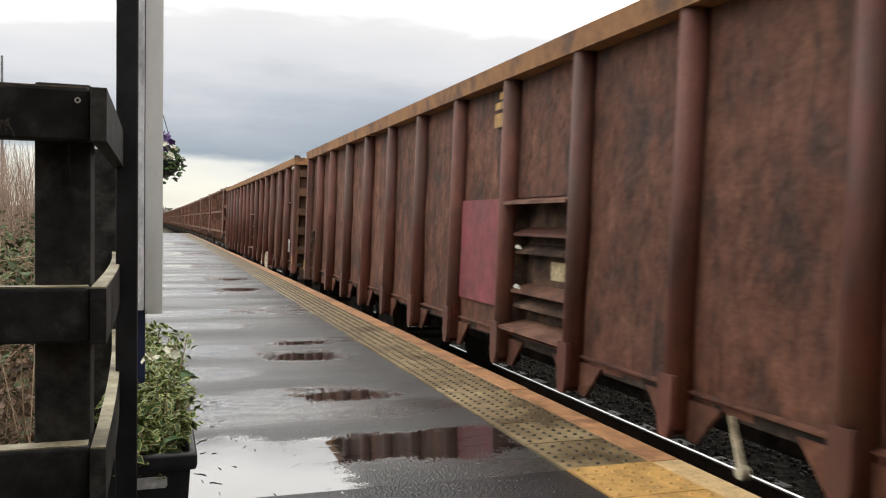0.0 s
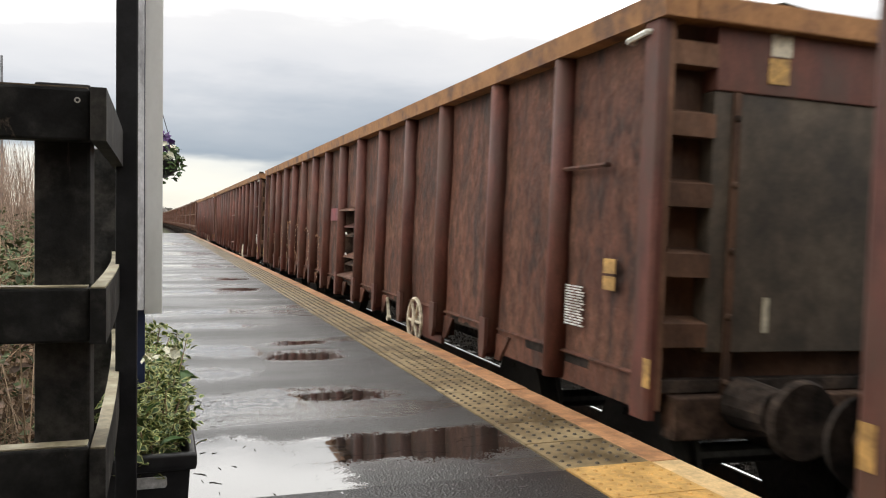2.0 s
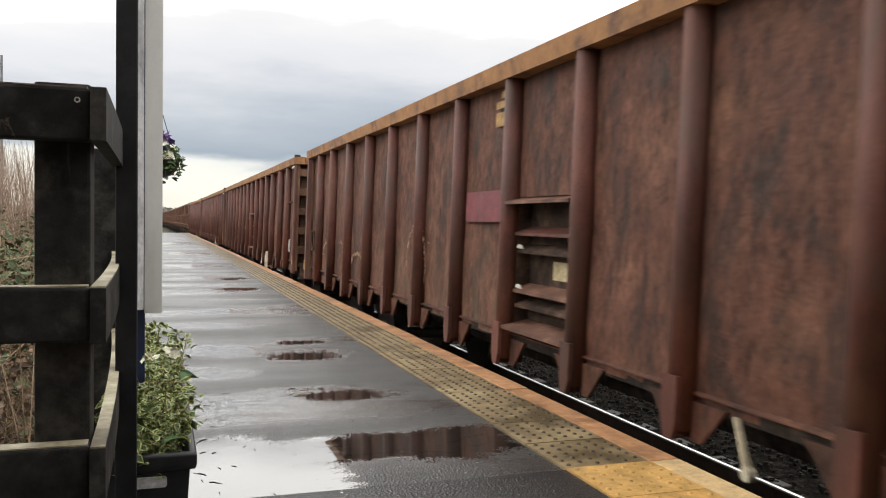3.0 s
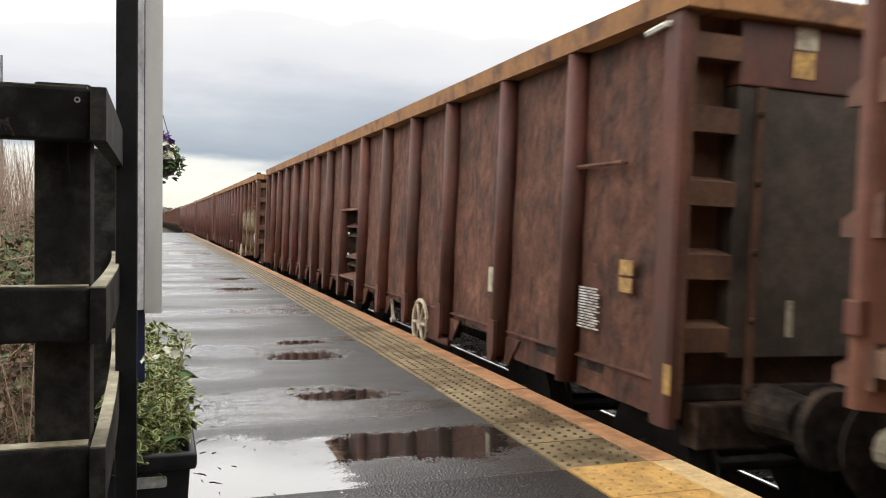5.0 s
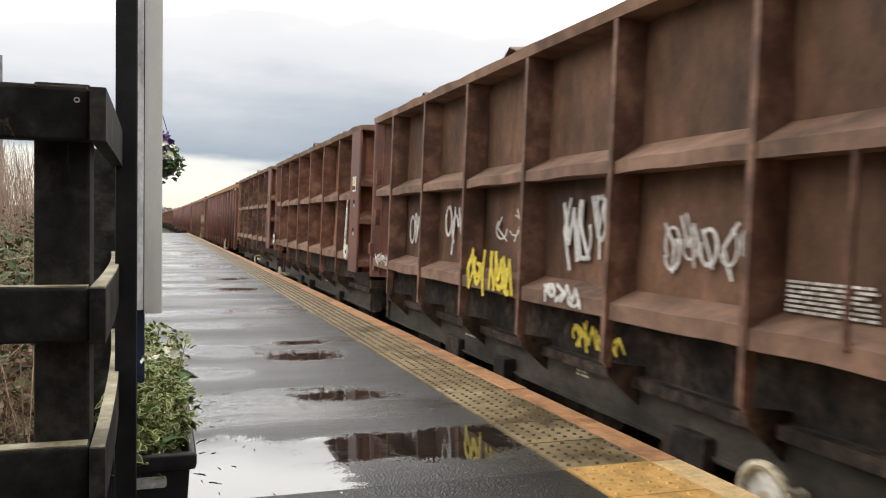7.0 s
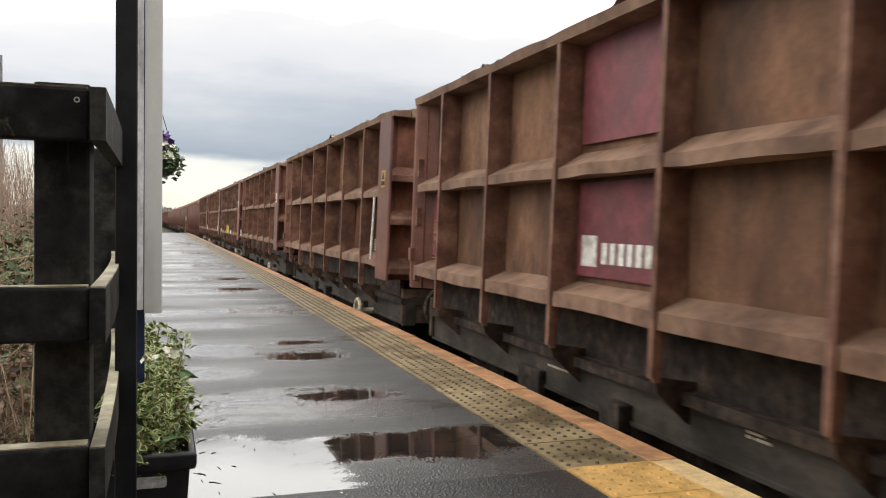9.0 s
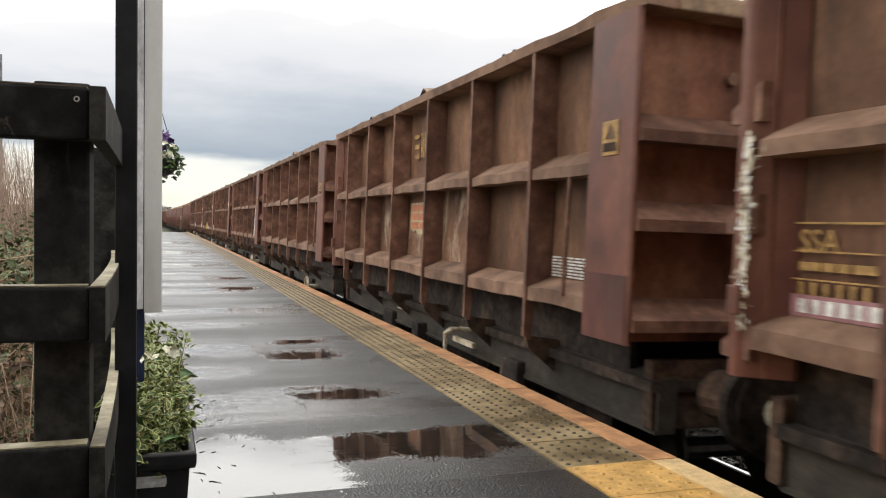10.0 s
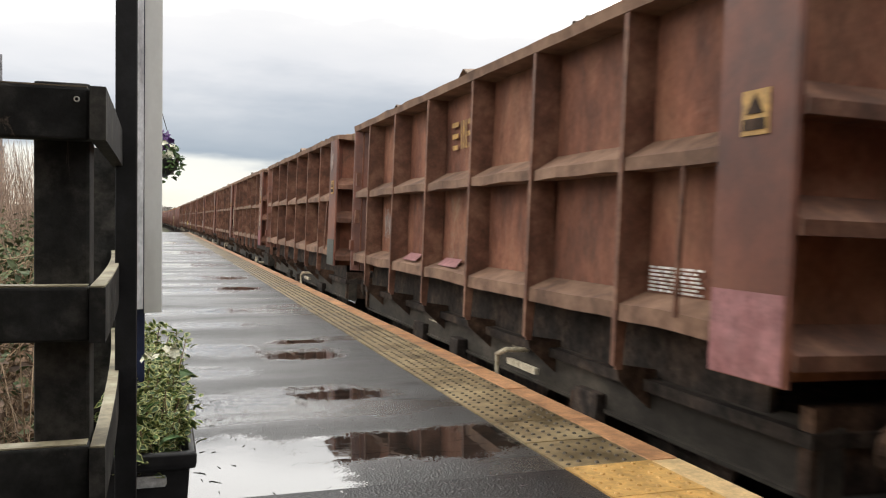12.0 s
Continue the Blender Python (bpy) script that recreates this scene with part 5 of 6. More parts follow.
def hanging_basket():
    rnd = random.Random(8)
    c = Vector((-.02, 6.3, 1.435))
    h = thing("hanging_basket", "hanging basket of purple and white pansies on a bracket", "hanging basket")
    bm = B()
    prev = None
    for k in range(6):
        a = k / 5 * math.pi / 2
        r, z = .135 * math.sin(a) + .01, -.13 * math.cos(a)
        cur = [bm.verts.new(c + Vector((r * math.cos(q * .524), r * math.sin(q * .524), z))) for q in range(12)]
        if prev:
            for q in range(12):
                bm.faces.new((prev[q], prev[(q + 1) % 12], cur[(q + 1) % 12], cur[q]))
        else:
            bm.faces.new(cur)
        prev = cur
    bm.faces.new(prev)
    part("basket", bm, "planter", h)
    bm = B()
    for q in range(3):
        a = q * 2.09 + .4
        rod(bm, c + Vector((.13 * math.cos(a), .13 * math.sin(a), 0)), c + Vector((0, 0, .42)), .003, seg=4)
    pipe(bm, [c + Vector((0, 0, .42)), c + Vector((-.02, 0, .46)), c + Vector((-.24, 0, .46))], .008)
    rod(bm, c + Vector((-.24, 0, .55)), (c.x - .24, c.y, -.01), .022, seg=10)
    part("bracket", bm, "planter", h, "black bracket and post")
    bm = B()
    for k in range(300):
        d = Vector((rnd.gauss(0, 1), rnd.gauss(0, 1), rnd.gauss(.2, .7))).normalized()
        leaf(bm, c + Vector((d.x * .16, d.y * .16, -.02 + d.z * .14)), turn(rnd, .1), rnd.uniform(.03, .05), .026)
    tagged(part("leaves", bm, "leaf", h), kind="stuff")
    for mat, n, dz in (("petal_purple", 26, .10), ("petal_white", 26, .04)):
        for k in range(n):
            bm = B()
            a = rnd.uniform(0, 6.28)
            flower(bm, c + Vector((rnd.uniform(.05, .16) * math.cos(a), -abs(rnd.uniform(.1, .19) * math.sin(a)), dz + rnd.uniform(-.09, .07))), .036, rnd, 0)
            part("pansy", bm, mat, h)


hanging_basket()


def undergrowth():
    rnd = random.Random(21)
    # brambles with canes
    bm = B()
    bs = B()
    for k in range(560):
        y = rnd.uniform(2.6, 9)
        x = rnd.uniform(-.5 - .16 * y, -.30)
        top = rnd.uniform(.3, .8) + .06 * (y - 3) * (y > 3)
        a = Vector((x, y, -1.1))
        pts = [a, a + Vector((rnd.uniform(-.1, .1), rnd.uniform(-.1, .1), (top + 1.1) * .6)), Vector((x + rnd.uniform(-.3, .3), y + rnd.uniform(-.3, .3), top)), Vector((x + rnd.uniform(-.6, .6), y + rnd.uniform(-.6, .6), top - rnd.uniform(.05, .5)))]
        if max(p.x for p in pts) > -.27:
            continue
        pipe(bs, pts, rnd.uniform(.0012, .0025), 4)
        for q in range(20):
            s = rnd.randrange(1, 3)
            c = pts[s].lerp(pts[s + 1] if s < 3 else pts[3], rnd.random()) + Vector((rnd.gauss(0, .04), rnd.gauss(0, .04), rnd.gauss(0, .04)))
            if c.x < -.27 and (c.z > .55 or rnd.random() < .3):
                leaf(bm, c, turn(rnd, .6), rnd.uniform(.03, .06), rnd.uniform(.022, .036))
    tagged(link("bramble_leaves", bm, "bramble"), "tangled bramble leaves behind the fence", "brambles", kind="stuff")
    for k in range(6500):
        y = rnd.uniform(2.5, 6)
        x = rnd.uniform(-.5 - .16 * y, -.3)
        a = Vector((x, y, rnd.uniform(-.9, .45)))
        b = a + Vector((rnd.uniform(-.14, .09), rnd.uniform(-.2, .2), rnd.uniform(-.08, .16)))
        if b.x < -.27:
            rod(bs, a, b, .0016, .0008, 4)
    bm = B()
    for k in range(9000):
        y = rnd.uniform(2.5, 6.5)
        c = Vector((rnd.uniform(-.5 - .16 * y, -.31), y, rnd.uniform(-.7, .62)))
        leaf(bm, c, turn(rnd, .2), rnd.uniform(.015, .045), rnd.uniform(.012, .028), False, rnd.uniform(.1, .6))
    tagged(link("dead_leaves", bm, "dead_leaf"), "withered brown leaves caught in the brambles", "dead leaves", kind="stuff")
    tagged(link("dead_canes", bs, "dead_stem"), "dead brown bramble canes and grass stalks behind the fence", "undergrowth", kind="stuff")
    bm = B()
    for k in range(1000):
        y = rnd.uniform(7, 16)
        x = rnd.uniform(-.6 - .17 * y, -.6)
        ht = 1.02 + y * rnd.uniform(.0, .085)
        a = Vector((x, y, -1.2))
        m = a + Vector((rnd.uniform(-.1, .1), rnd.uniform(-.1, .1), (ht + 1.2) * .6))
        b = Vector((m.x + rnd.uniform(-.25, .2), m.y + rnd.uniform(-.2, .2), ht))
        rod(bm, a, m, .005, .004, 4)
        rod(bm, m, b, .004, .0015, 4)
        for q in range(5):
            c = m.lerp(b, rnd.uniform(0, .9))
            rod(bm, c, c + Vector((rnd.uniform(-.12, .12), rnd.uniform(-.12, .12), rnd.uniform(.1, .35))), .002, .0009, 3)
    tagged(link("dry_reeds", bm, "dry_stem"), "tall dry tan willow and reed stems behind the brambles", "reeds", kind="stuff")


undergrowth()


def far_things():
    rnd = random.Random(31)
    bm = B()
    for k in range(9000):
        x = rnd.uniform(-90, 60) if k % 2 else rnd.uniform(-160, 240)
        y = 420 + rnd.uniform(-25, 25)
        h = 9.0 + 1.6 * noise.noise(Vector((x * .03, 0, 4))) + 1.5 * noise.noise(Vector((x * .15, 2, 0)))
        c = Vector((x, y, -3 + rnd.random() ** .6 * h))
        s = rnd.uniform(.3, .8)
        q = turn(rnd)
        vs = [bm.verts.new(c + q @ Vector(p) * s) for p in ((-1, -.7, 0), (.3, -1, .5), (1, .1, -.2), (.2, 1, .4), (-.8, .6, -.4))]
        bm.faces.new(vs)
        if k % 6 == 0:
            rod(bm, (x, y, -4), (x + rnd.uniform(-1, 1), y, c.z + 1), .25, .06, 4)
    tagged(link("far_woods", bm, "far_tree"), "low line of distant bare woodland, haze in its colour", "woodland", kind="stuff")
    m = thing("lamp_post", "thin grey platform lamp post beyond the reeds", "lamp post")
    bm = B()
    rod(bm, (-3.15, 19.5, -1.4), (-3.15, 19.5, 4.35), .035, .025, 10)
    part("column", bm, "grey_pole", m)
    # leaves and twigs blown on to the tarmac
    bm = B()
    for k in range(40):
        x, y = .13 + abs(rnd.gauss(0, .12)), rnd.uniform(2.8, 5.2)
        a = rnd.uniform(0, 6.28)
        ln = rnd.uniform(.012, .06)
        rod(bm, (x, y, -.0032), (x + ln * math.cos(a), y + ln * math.sin(a), -.0030), .0018, .0008, 4)
    tagged(link("twigs", bm, "soil"), "dark wet twigs and leaf litter beside the troughs", "litter", kind="stuff")


far_things()


# ---- markings that set single wagons apart ----
A1, A0, A2, A3, A4 = [o for o, _ in train[:5]]
XA, XS = -1.326, -1.240


def patch(parent, name, mat, x, cy, cz, ry, rz, seed, label="", n=48, rough=.5, t=.004):
    bm = B()
    pts = []
    for k in range(n):
        a = k * 2 * math.pi / n
        c, s = math.cos(a), math.sin(a)
        r = (max(abs(c), abs(s)) ** -.6) * (1 + rough * noise.noise(Vector((c * 1.7 + seed, s * 1.7, seed))) + rough * .6 * noise.noise(Vector((c * 6 + seed, s * 6, 3))))
        pts.append((cy + ry * r * c, cz + rz * r * s))
    prism(bm, pts, lambda a, b: (x - t, a, b), (t, 0, 0))
    return part(name, bm, mat, parent, label)


def panel(parent, name, mat, x, y0, y1, z0, z1, label="", t=.004):
    bm = B()
    box(bm, x - t, x, y0, y1, z0, z1)
    return part(name, bm, mat, parent, label)


def sprayed(parent, mat, x, y0, y1, z0, z1, seed, count=4, w=.026, label="sprayed white scrawl"):
    """A row of quick angular strokes and hooks, with no letters in them."""
    rnd = random.Random(seed)
    bm = B()
    cell = (y1 - y0) / count
    h = z1 - z0
    for k in range(count):
        a = y1 - cell * (k + .5)
        lo, hi = z0 + h * rnd.uniform(0, .22), z1 - h * rnd.uniform(0, .3)
        for j in range(rnd.choice((2, 3))):
            style = rnd.random()
            if style < .4:
                pts = [(a + cell * rnd.uniform(-.5, .5), lo + (hi - lo) * u) for u in (0, .55, 1)]
            elif style < .75:
                turn0, cy = rnd.uniform(0, 6), lo + (hi - lo) * rnd.uniform(.3, .7)
                pts = [(a + cell * .42 * math.cos(turn0 + .5 * i), cy + h * .24 * math.sin(turn0 + .5 * i)) for i in range(9)]
            else:
                pts = [(a + cell * (-.55 + 1.1 * u), lo + (hi - lo) * ((.15, .9, .3, 1)[i] + rnd.uniform(-.1, .1))) for i, u in enumerate((0, .35, .6, 1))]
            stroke(bm, pts, lambda p, q: (x - .004, p, q), w * rnd.uniform(.75, 1.15), (.003, 0, 0))
    return tagged(part("scrawl", bm, mat, parent, label), kind="stuff")


def blocks3(parent, x, y0, y1, z0, z1):
    """A three-part emblem as plain yellow bars."""
    w = (y1 - y0) / 3
    h = z1 - z0
    for k in range(3):
        for j in range(3):
            bm = B()
            a = y1 - w * k
            if k == 1:
                c = a - w * .29 * j
                pts = [(c - .03, z0), (c - .03 - w * .14, z0), (c - w * .14, z1), (c, z1)]
            else:
                lo = z0 + h * (.41 * j)
                slant = .05 * j
                pts = [(a - w * .08 + slant * .3, lo), (a - w * .72, lo), (a - w * .70, lo + h * .17), (a - w * .04 + slant * .3, lo + h * .17)]
            prism(bm, pts, lambda p, q: (x - .004, p, q), (.003, 0, 0))
            part("emblem_bar", bm, "yellow_mark", parent, "faded yellow emblem shape")


def words(parent, text, x, y, z, size, mat):
    """Raised lettering that reads along the near side."""
    cu = bpy.data.curves.new("lettering", "FONT")
    cu.body, cu.size, cu.extrude = text, size, .0015
    tmp = bpy.data.objects.new("tmp", cu)
    me = bpy.data.meshes.new_from_object(tmp)
    bpy.data.objects.remove(tmp)
    me.materials.append(M[mat])
    o = new("lettering", me)
    o.parent = parent
    o.matrix_basis = Matrix(((0, 0, -1, x - .003), (-1, 0, 0, y), (0, 1, 0, z), (0, 0, 0, 1)))
    return o


def code_box(parent, seed, mat="yellow_mark"):
    rnd = random.Random(seed)
    bm = B()
    y0, y1, z0, z1 = -.63, -.17, 1.60, 1.94
    for a, b in ((z1, .004), ((z0 + z1) / 2 + .06, .003), ((z0 + z1) / 2 - .05, .003), (z0, .004)):
        box(bm, XS - .004, XS, y0, y1, a - b, a + b)
    box(bm, XS - .004, XS, y1 - .003, y1 + .004, z0, z1)
    bars(bm, XS, y0 + .03, y1 - .04, (z0 + z1) / 2 - .03, (z0 + z1) / 2 + .03, 1, rnd)
    for k in range(6):
        y = y1 - .05 - k * .065
        box(bm, XS - .004, XS, y - .022, y, z0 + .03, z0 + .11)
    b = part("code_panel", bm, mat, parent, "faded yellow code panel")
    words(parent, "SSA", XS, y1 - .04, z1 - .115, .13, mat)


def warning(parent, mat="yellow_mark"):
    bm = B()
    box(bm, -1.416, -1.41, -7.44, -7.28, 2.28, 2.46)
    p = part("warning_sign", bm, mat, parent, "small warning plate with a triangle")
    bm = B()
    prism(bm, [(-7.41, 2.365), (-7.31, 2.365), (-7.36, 2.445)], lambda a, b: (-1.42, a, b), (.003, 0, 0))
    part("triangle", bm, "yellow_bright" if mat != "yellow_mark" else "grime_brown", p)
    bm = B()
    box(bm, -1.42, -1.417, -7.425, -7.295, 2.30, 2.345)
    part("text_band", bm, "grime_brown", p)


def data(parent, seed, two=False):
    rnd = random.Random(seed)
    bm = B()
    bars(bm, XS, -6.84, -6.38, 1.585, 1.72, 7, rnd)
    if two:
        bars(bm, XS, -6.95, -6.45, 1.92, 2.08, 5, rnd)
    tagged(part("data_panel", bm, "white_paint", parent, "lines of small white lettering"), kind="stuff")


def white_pole(parent, mat="white_paint"):
    bm = B()
    rod(bm, (-1.40, -6.86, 1.50), (-1.37, -6.84, 2.26), .014, seg=8)
    part("discharge_pole", bm, mat, parent, "thin upright rod")


def white_tag(parent, y):
    bm = B()
    prism(bm, [(y, 1.46), (y - .12, 1.44), (y - .14, 1.48), (y - .14, 1.60), (y - .12, 1.63), (y, 1.62)], lambda a, b: (-1.43, a, b), (.02, 0, 0))
    t = part("tag_plate", bm, "white_paint", parent, "white tag plate with a dark hole")
    bm = B()
    rod(bm, (-1.434, y - .09, 1.54), (-1.43, y - .09, 1.54), .028, seg=12)
    part("hole", bm, "black_steel", t)


def brake_disc(parent, y=-6.15, face="ledge"):
    bm = B()
    c = (-1.36, y, .85)
    ring(bm, c, (1, 0, 0), .14, .02)
    rod(bm, (-1.36, c[1], c[2]), (-1.1, c[1], c[2]), .04, seg=8)
    b = part("brake_wheel", bm, "cream_paint", parent, "cream brake handwheel")
    bm = B()
    rod(bm, (-1.35, c[1], c[2]), (-1.335, c[1], c[2]), .13, .13, 24)
    part("wheel_disc", bm, face, b)


def brake_bar(parent):
    bm = B()
    pipe(bm, [(-1.36, -4.72, .70), (-1.37, -4.72, 1.0), (-1.36, -4.84, 1.05), (-1.2, -4.86, 1.05)], .018, 8)
    box(bm, -1.33, -1.30, -5.25, -4.8, .95, .99)
    part("brake_lever", bm, "cream_paint", parent, "cream brake lever")


def extra_label(ob, text):
    ob["label"] = text


# tall-post wagons
panel(A1, "painted_panel", "crimson", XA, POSTS[8] + .09, POSTS[7] - .09, 1.33, 2.10, "faded crimson panel")
extra_label(A1, "rust-brown bogie box wagon with one crimson side panel")
panel(A2, "painted_panel", "crimson", XA, POSTS[8] + .25, POSTS[7] - .2, 1.93, 2.10, "small crimson patch")
panel(A3, "painted_panel", "crimson", XA, POSTS[8] + .15, POSTS[7] - .15, 1.93, 2.16, "small crimson patch")
extra_label(A2, "rust-brown bogie box wagon with faint orange scrawls")
extra_label(A3, "rust-brown bogie box wagon with pale scoured and graffiti patches")


def flakes(parent, x, arcs, seed, mats=("rust_bare", "cream_paint"), label="flaked remains of pale paint"):
    """Old spray paint of which only chips along its strokes are left."""
    rnd = random.Random(seed)
    bm = B()
    for y, z, ry, rz, a0, a1 in arcs:
        n = int(abs(a1 - a0) * max(ry, rz) / .007)
        for k in range(n):
            if rnd.random() < .35 + .35 * math.sin(k * .7 + seed):
                continue
            a = a0 + (a1 - a0) * k / n
            cy, cz = y + ry * math.cos(a) + rnd.gauss(0, .012 + .04 * (k % 9 == 0)), z + rz * math.sin(a) + rnd.gauss(0, .014 + .05 * (k % 9 == 0))
            w, h = .009 * rnd.random() ** 1.5 + .002, .02 * rnd.random() ** 1.5 + .003
            t = rnd.uniform(0, 3)
            prism(bm, [(cy + w * (1 + .5 * math.sin(3 * q + t)) * math.cos(q), cz + h * (1 + .5 * math.sin(2 * q + t)) * math.sin(q)) for q in (0, .9, 1.8, 2.7, 3.6, 4.5, 5.4)], lambda p, q: (x - .004, p, q), (.003, 0, 0), 0 if rnd.random() < .75 else 1)
    return tagged(link("flaked_paint", bm, list(mats), parent, label), kind="stuff")


flakes(A2, XA, [(-1.45, 1.55, .1, .1, 0, 6.2), (-2.45, 1.5, .2, .3, 1.6, 4.4), (-2.6, 1.45, .05, .06, 0, 5), (-3.6, 1.55, .3, .35, 0, 3.4), (-3.75, 1.5, .12, .1, 2, 6), (-3.35, 1.5, .05, .4, 1.5, 4.7), (-4.5, 1.5, .16, .36, -1, 3.2), (-4.3, 1.25, .3, .12, 0, 3), (-5.5, 1.5, .3, .3, 0, 4), (-6.5, 1.4, .25, .3, 1, 5)], 5)
def repaint(ob, name, y0, y1, mat, top=9.0):
    """Gives the pieces of one wagon between y0 and y1 a coat of their own."""
    for o in list(ob.children):
        if o.name.startswith(name):
            m = o.matrix_basis
            ys = [(m @ v.co).y for v in o.data.vertices]
            xs = [(m @ v.co).x for v in o.data.vertices]
            zs = [(m @ v.co).z for v in o.data.vertices]
            if sum(xs) < 0 and y0 < sum(ys) / len(ys) < y1 and sum(zs) / len(zs) < top:
                o.data = o.data.copy()
                o.data.materials[0] = M[mat]


repaint(A3, "side_sheet", -15.7, -12.6, "scoured_pale")
repaint(A3, "side_post", -15.2, -12.3, "scoured_pale")
repaint(A3, "side_sheet", -12.6, -11.5, "scoured_rust")
repaint(A3, "side_sheet", -8.4, -5.2, "scoured_faint")
flakes(A3, XA, [(-1.7, 1.4, .25, .2, 0, 4), (-2.7, 1.4, .2, .25, 1, 5), (-3.7, 1.4, .3, .12, 0, 3), (-6.2, 1.5, .3, .4, 0, 3.5)], 9)
for o in (A1, A4):
    bm = B()
    plate(bm, XA, POSTS[13] + .18, POSTS[13] + .28, 1.42, 1.6)
    part("label_plate", bm, "cream_paint", o, "small cream label")

# scrap wagons
S = tail
for k, o in enumerate(S):
    code_box(o, 70 + k)
    warning(o, "white_paint" if k in (1, 2, 3) else "yellow_mark")
    data(o, 90 + k, k == 5)
    white_pole(o, "white_paint" if k in (1, 4) else "rib")
    if k in (0, 6, 8, 9):
        brake_bar(o)
    else:
        brake_disc(o, -.67 if k == 1 else -6.45 if k in (2, 7) else -6.15, "white_paint" if k in (1, 2) else "ledge")
    bm = B()
    for y, ln, z, rows in ((-1.75, .18, 1.0, 2), (-2.75, .42, .985, 1), (-4.6, .16, 1.0, 2)):
        bars(bm, -1.172, y - ln / 2, y + ln / 2, z, z + .022 * rows, rows, random.Random(160 + k))
    tagged(part("frame_lettering", bm, "cream_paint", o, "small worn white lettering on the frame"), kind="stuff")
    if k in (0, 1, 6, 8, 9):
        blocks3(o, XS, -3.80, -3.22, 2.54, 2.78)
for o in (S[1], S[3]):
    white_tag(o, -.02)
white_tag(S[1], -6.98)
extra_label(S[1], "brown scrap wagon with white tag plates and upright rod")
for k, (y, z0, z1, n, w) in enumerate([(-1.35, 1.62, 2.16, 4, .026), (-2.45, 1.64, 2.14, 4, .028), (-3.62, 1.75, 2.05, 3, .012), (-4.75, 1.62, 2.15, 4, .034), (-5.85, 1.66, 2.0, 5, .016)]):
    sprayed(S[2], "spray_white", XS, y - .38, y + .34, z0, z1, 100 + k * 3, n, w)
sprayed(S[2], "spray_white", -1.40, -.78, -.25, 1.44, 1.60, 131, 4, .014)
sprayed(S[2], "spray_white", -1.40, -4.95, -4.5, 1.44, 1.58, 133, 3, .022)
sprayed(S[2], "spray_yellow", -1.405, -4.0, -3.15, 1.40, 1.72, 141, 6, .036, "sprayed yellow scrawl")
sprayed(S[2], "spray_yellow", -1.255, -5.2, -4.6, 1.18, 1.36, 142, 4, .02, "sprayed yellow scrawl")
extra_label(S[2], "brown scrap wagon covered with white and yellow graffiti")
panel(S[5], "painted_panel", "crimson", XS, -4.06, -3.02, 2.40, 3.0, "crimson panel")
panel(S[5], "painted_panel", "crimson", XS, -4.06, -3.02, 1.62, 2.17, "crimson panel")
panel(S[5], "painted_panel", "crimson", XS, -.76, -.16, 1.62, 2.19, "crimson panel")
panel(S[5], "painted_panel", "crimson", XS, -7.06, -6.38, 1.62, 2.19, "crimson panel")
for y0, y1, z0, z1 in [(-3.26, -3.08, 1.68, 1.86)] + [(-3.38 - k * .09, -3.32 - k * .09, 1.70, 1.82) for k in range(7)]:
    bm = B()
    box(bm, XS - .008, XS - .005, y0, y1, z0, z1)
    part("emblem_block", bm, "white_paint", S[5], "white emblem block")
extra_label(S[5], "brown scrap wagon with crimson panels and white emblem")
bm = B()
prism(bm, [(-3.74, 1.79), (-3.70, 2.11), (-3.16, 2.10), (-3.17, 1.86), (-3.26, 1.82), (-3.34, 1.84), (-3.42, 1.80)], lambda a, b: (XS - .004, a, b), (.004, 0, 0))
notice = part("notice", bm, "notice_cream", S[6], "torn cream notice with orange blocks")
for k in range(3):
    for y0, y1 in ((-3.42, -3.20), (-3.69, -3.45)):
        panel(notice, "orange_block", "notice_orange", XS - .005, y0, y1, 1.85 + .085 * k, 1.915 + .085 * k, "faded orange block", .003)
repaint(S[6], "side_panel", -4.1, -3.0, "dusty_rubbed", 2.1)
for o, mat in ((S[6], "maroon_post"), (S[7], "crimson"), (S[9], "pink"), (S[8], "green_grey")):
    panel(o, "corner_patch", mat, -1.411, -7.57, -7.135, 1.315, 1.66, "repainted lower corner")
flakes(S[7], -1.401, [(-.08, 1.9, .012, .38, 1.5, 4.8), (-.07, 1.85, .016, .3, -1.5, 1.5), (-.085, 2.0, .01, .25, 0, 6.2)], 33, ("cream_paint", "spray_white"), "chipped white corner")
patch(S[8], "scuff", "chalk", -1.411, -7.27, 2.72, .09, .13, 61, "chalky scuff on the corner plate", 40, .7)
chip = random.Random(77)
for k in range(16):
    patch(S[7], "chipped_paint", "cream_paint" if k % 3 else "ledge", -1.411, chip.uniform(-7.53, -7.18), chip.uniform(1.66, 2.9), chip.uniform(.008, .022), chip.uniform(.012, .05), 35 + k, "chipped paint", 28, 1.5)
strip = panel(S[7], "number_strip", "pink", XS, -.66, -.16, 1.575, 1.66, "pink strip with worn white numbering", .006)
for k in range(6):
    panel(strip, "number_bar", "white_paint", XS - .006, -.27 - .07 * k, -.225 - .07 * k, 1.59, 1.645, "", .002)
extra_label(S[7], "brown scrap wagon with chipped corners and pink numbering")
for k, y in enumerate((-2.4, -3.5)):
    bm = B()
    prism(bm, [(y - .25, 1.545), (y + .2, 1.545), (y + .3, 1.605), (y - .1, 1.605)], lambda a, b: (-1.392 + (b - 1.525) * 1.82 - .006, a, b + .004), (0, 0, .004))
    part("pink_patch", bm, "pink", S[9], "pink paint on the ledge")
extra_label(S[9], "brown scrap wagon with pink patches and yellow emblem")
bm = B()
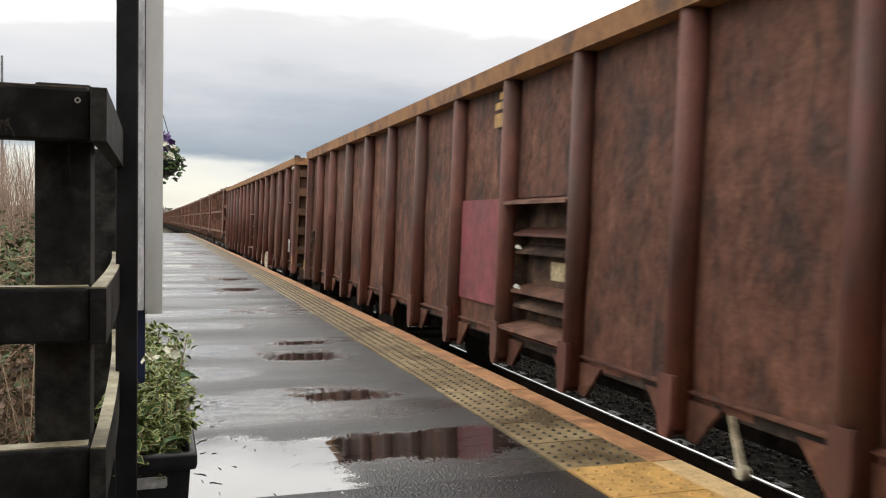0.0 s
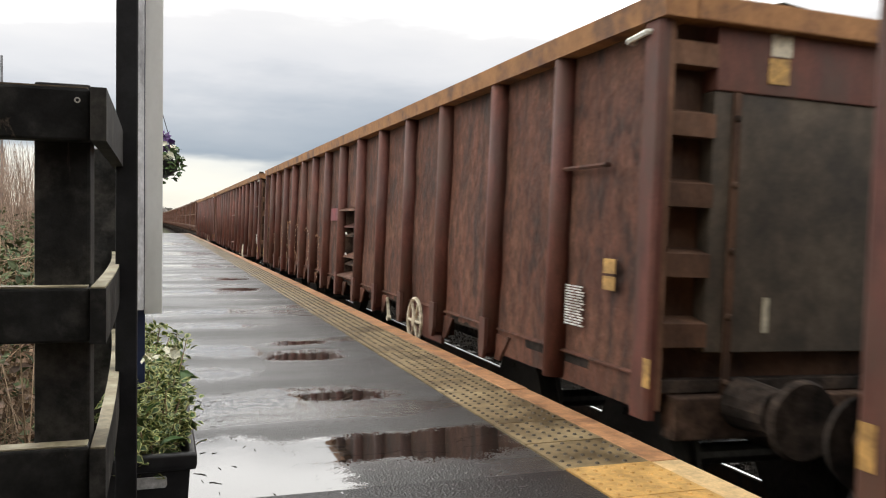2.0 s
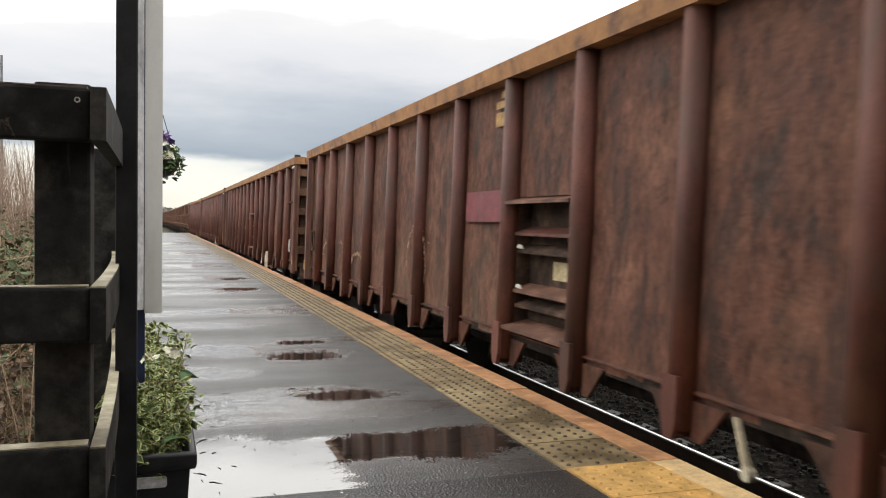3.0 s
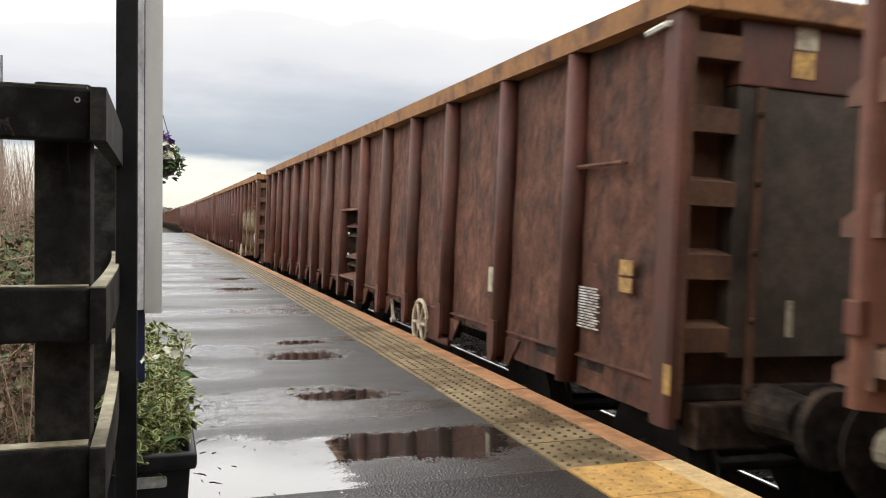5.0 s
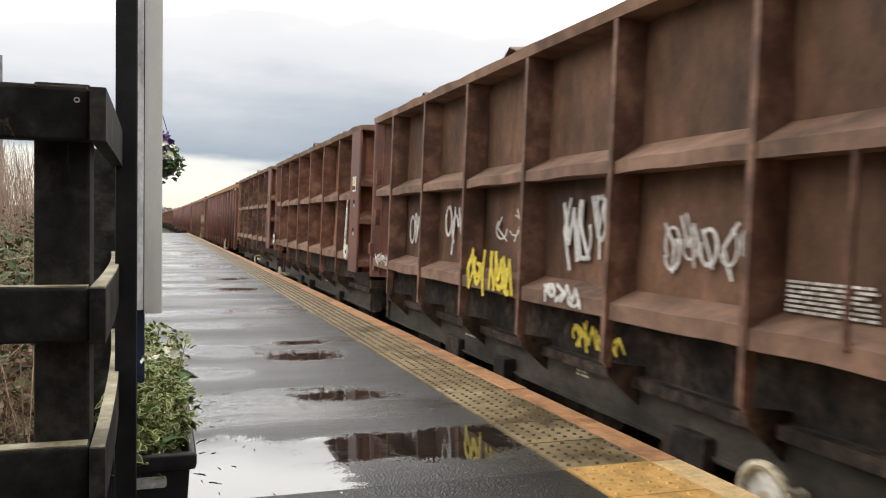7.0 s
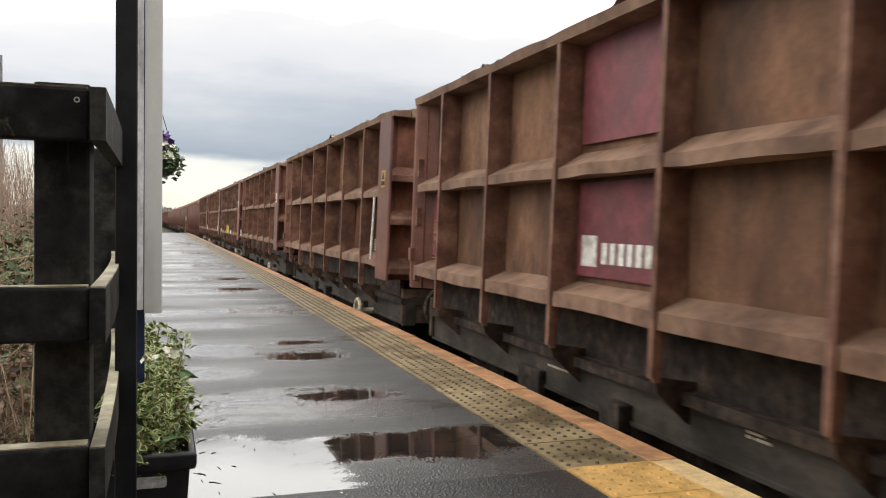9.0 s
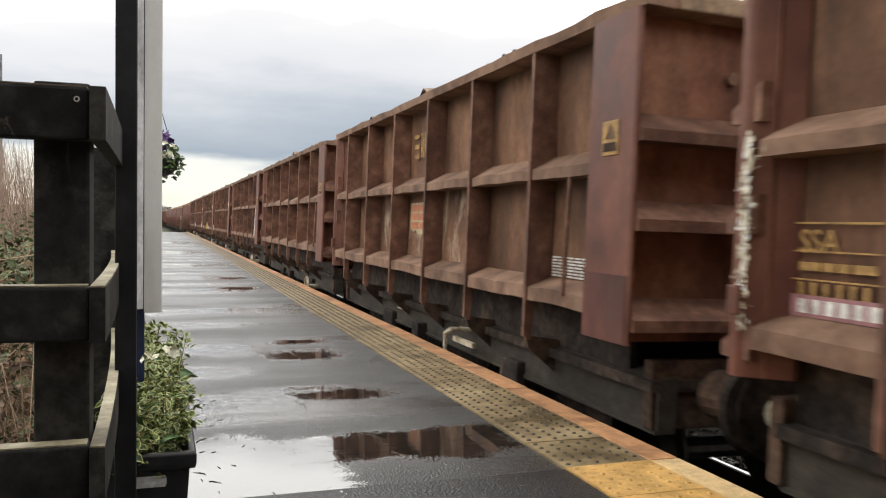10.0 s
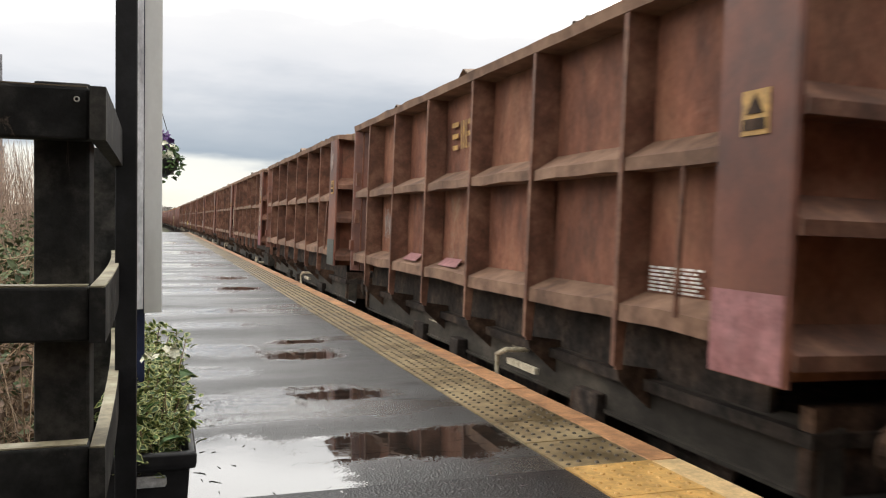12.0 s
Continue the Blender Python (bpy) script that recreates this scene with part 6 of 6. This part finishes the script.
prism(bm, [(-3.9, 1.545), (-3.5, 1.545), (-3.45, 1.60), (-3.85, 1.60)], lambda a, b: (-1.392 + (b - 1.525) * 1.82 - .006, a, b + .004), (0, 0, .004))
part("pink_patch", bm, "pink", S[0], "pink paint on the ledge")
repaint(S[1], "side_panel", -8, 0, "dusty_red")
repaint(S[9], "side_panel", -8, 0, "dusty_red")
repaint(S[8], "side_panel", -8, 0, "dusty_red")
extra_label(S[8], "reddish brown scrap wagon with yellow emblem and dusty ledges")
repaint(S[1], "side_panel", -5.2, -1.9, "dusty_worn", 2.1)
repaint(S[9], "side_panel", -4.1, -2.9, "dusty_worn", 2.1)
repaint(S[6], "side_panel", -3.0, -1.9, "dusty_rubbed", 2.1)
repaint(S[6], "side_panel", -5.2, -4.1, "dusty_rubbed", 2.1)
for seed in (211, 212, 213):
    sprayed(S[9], "chalk", XS, -1.72, -1.02, 1.70, 2.08, seed, 5, .011, "faint chalky scribble")
for z in (2.14, 1.80):
    bm = B()
    rod(bm, (-1.418, -7.36, z), (-1.41, -7.36, z), .04, .045, 12)
    h = part("corner_hole", bm, "black_steel", S[1])
    bm = B()
    box(bm, -1.421, -1.418, -7.43, -7.39, z - .05, z - .01)
    part("white_dab", bm, "white_paint", S[1])
for o in (S[0], S[2]):
    repaint(o, "side_panel", -8, 0, "dusty_dark")
    repaint(o, "ledge", -8, 0, "ledge_dark")
    repaint(o, "rib", -8, 0, "rib_dark")


# ---- movement ----
def stand(front, long):
    """A wagon's pose on the curve, by where its front end is."""
    mid = front - long / 2
    turned = swing(mid)
    return pose(CENTRE + bend(mid) - math.tan(radians(turned)) * long / 2 - 1.6 * math.sin(radians(LEAN)), front, RAIL_Z - .02, 0, LEAN, turned)


def motions():
    stops_ = [i * .5 for i in range(25)]
    for ob, off in train:
        long = 16.0 if ob.name.startswith("bogie") else 7.7
        walk(ob, [(t, stand(front_at(t) + off, long)) for t in stops_])
    ticks = [i / FPS for i in range(12 * FPS + 1)]
    for ob, off in train:
        if off > 40:
            continue
        for wheel in [c for c in ob.children_recursive if c.name.startswith("wheelset")]:
            x, y, z = wheel.location
            walk(wheel, [(t, pose(x, y, z, -math.degrees((front_at(t) - front_at(0)) / z))) for t in ticks])


motions()
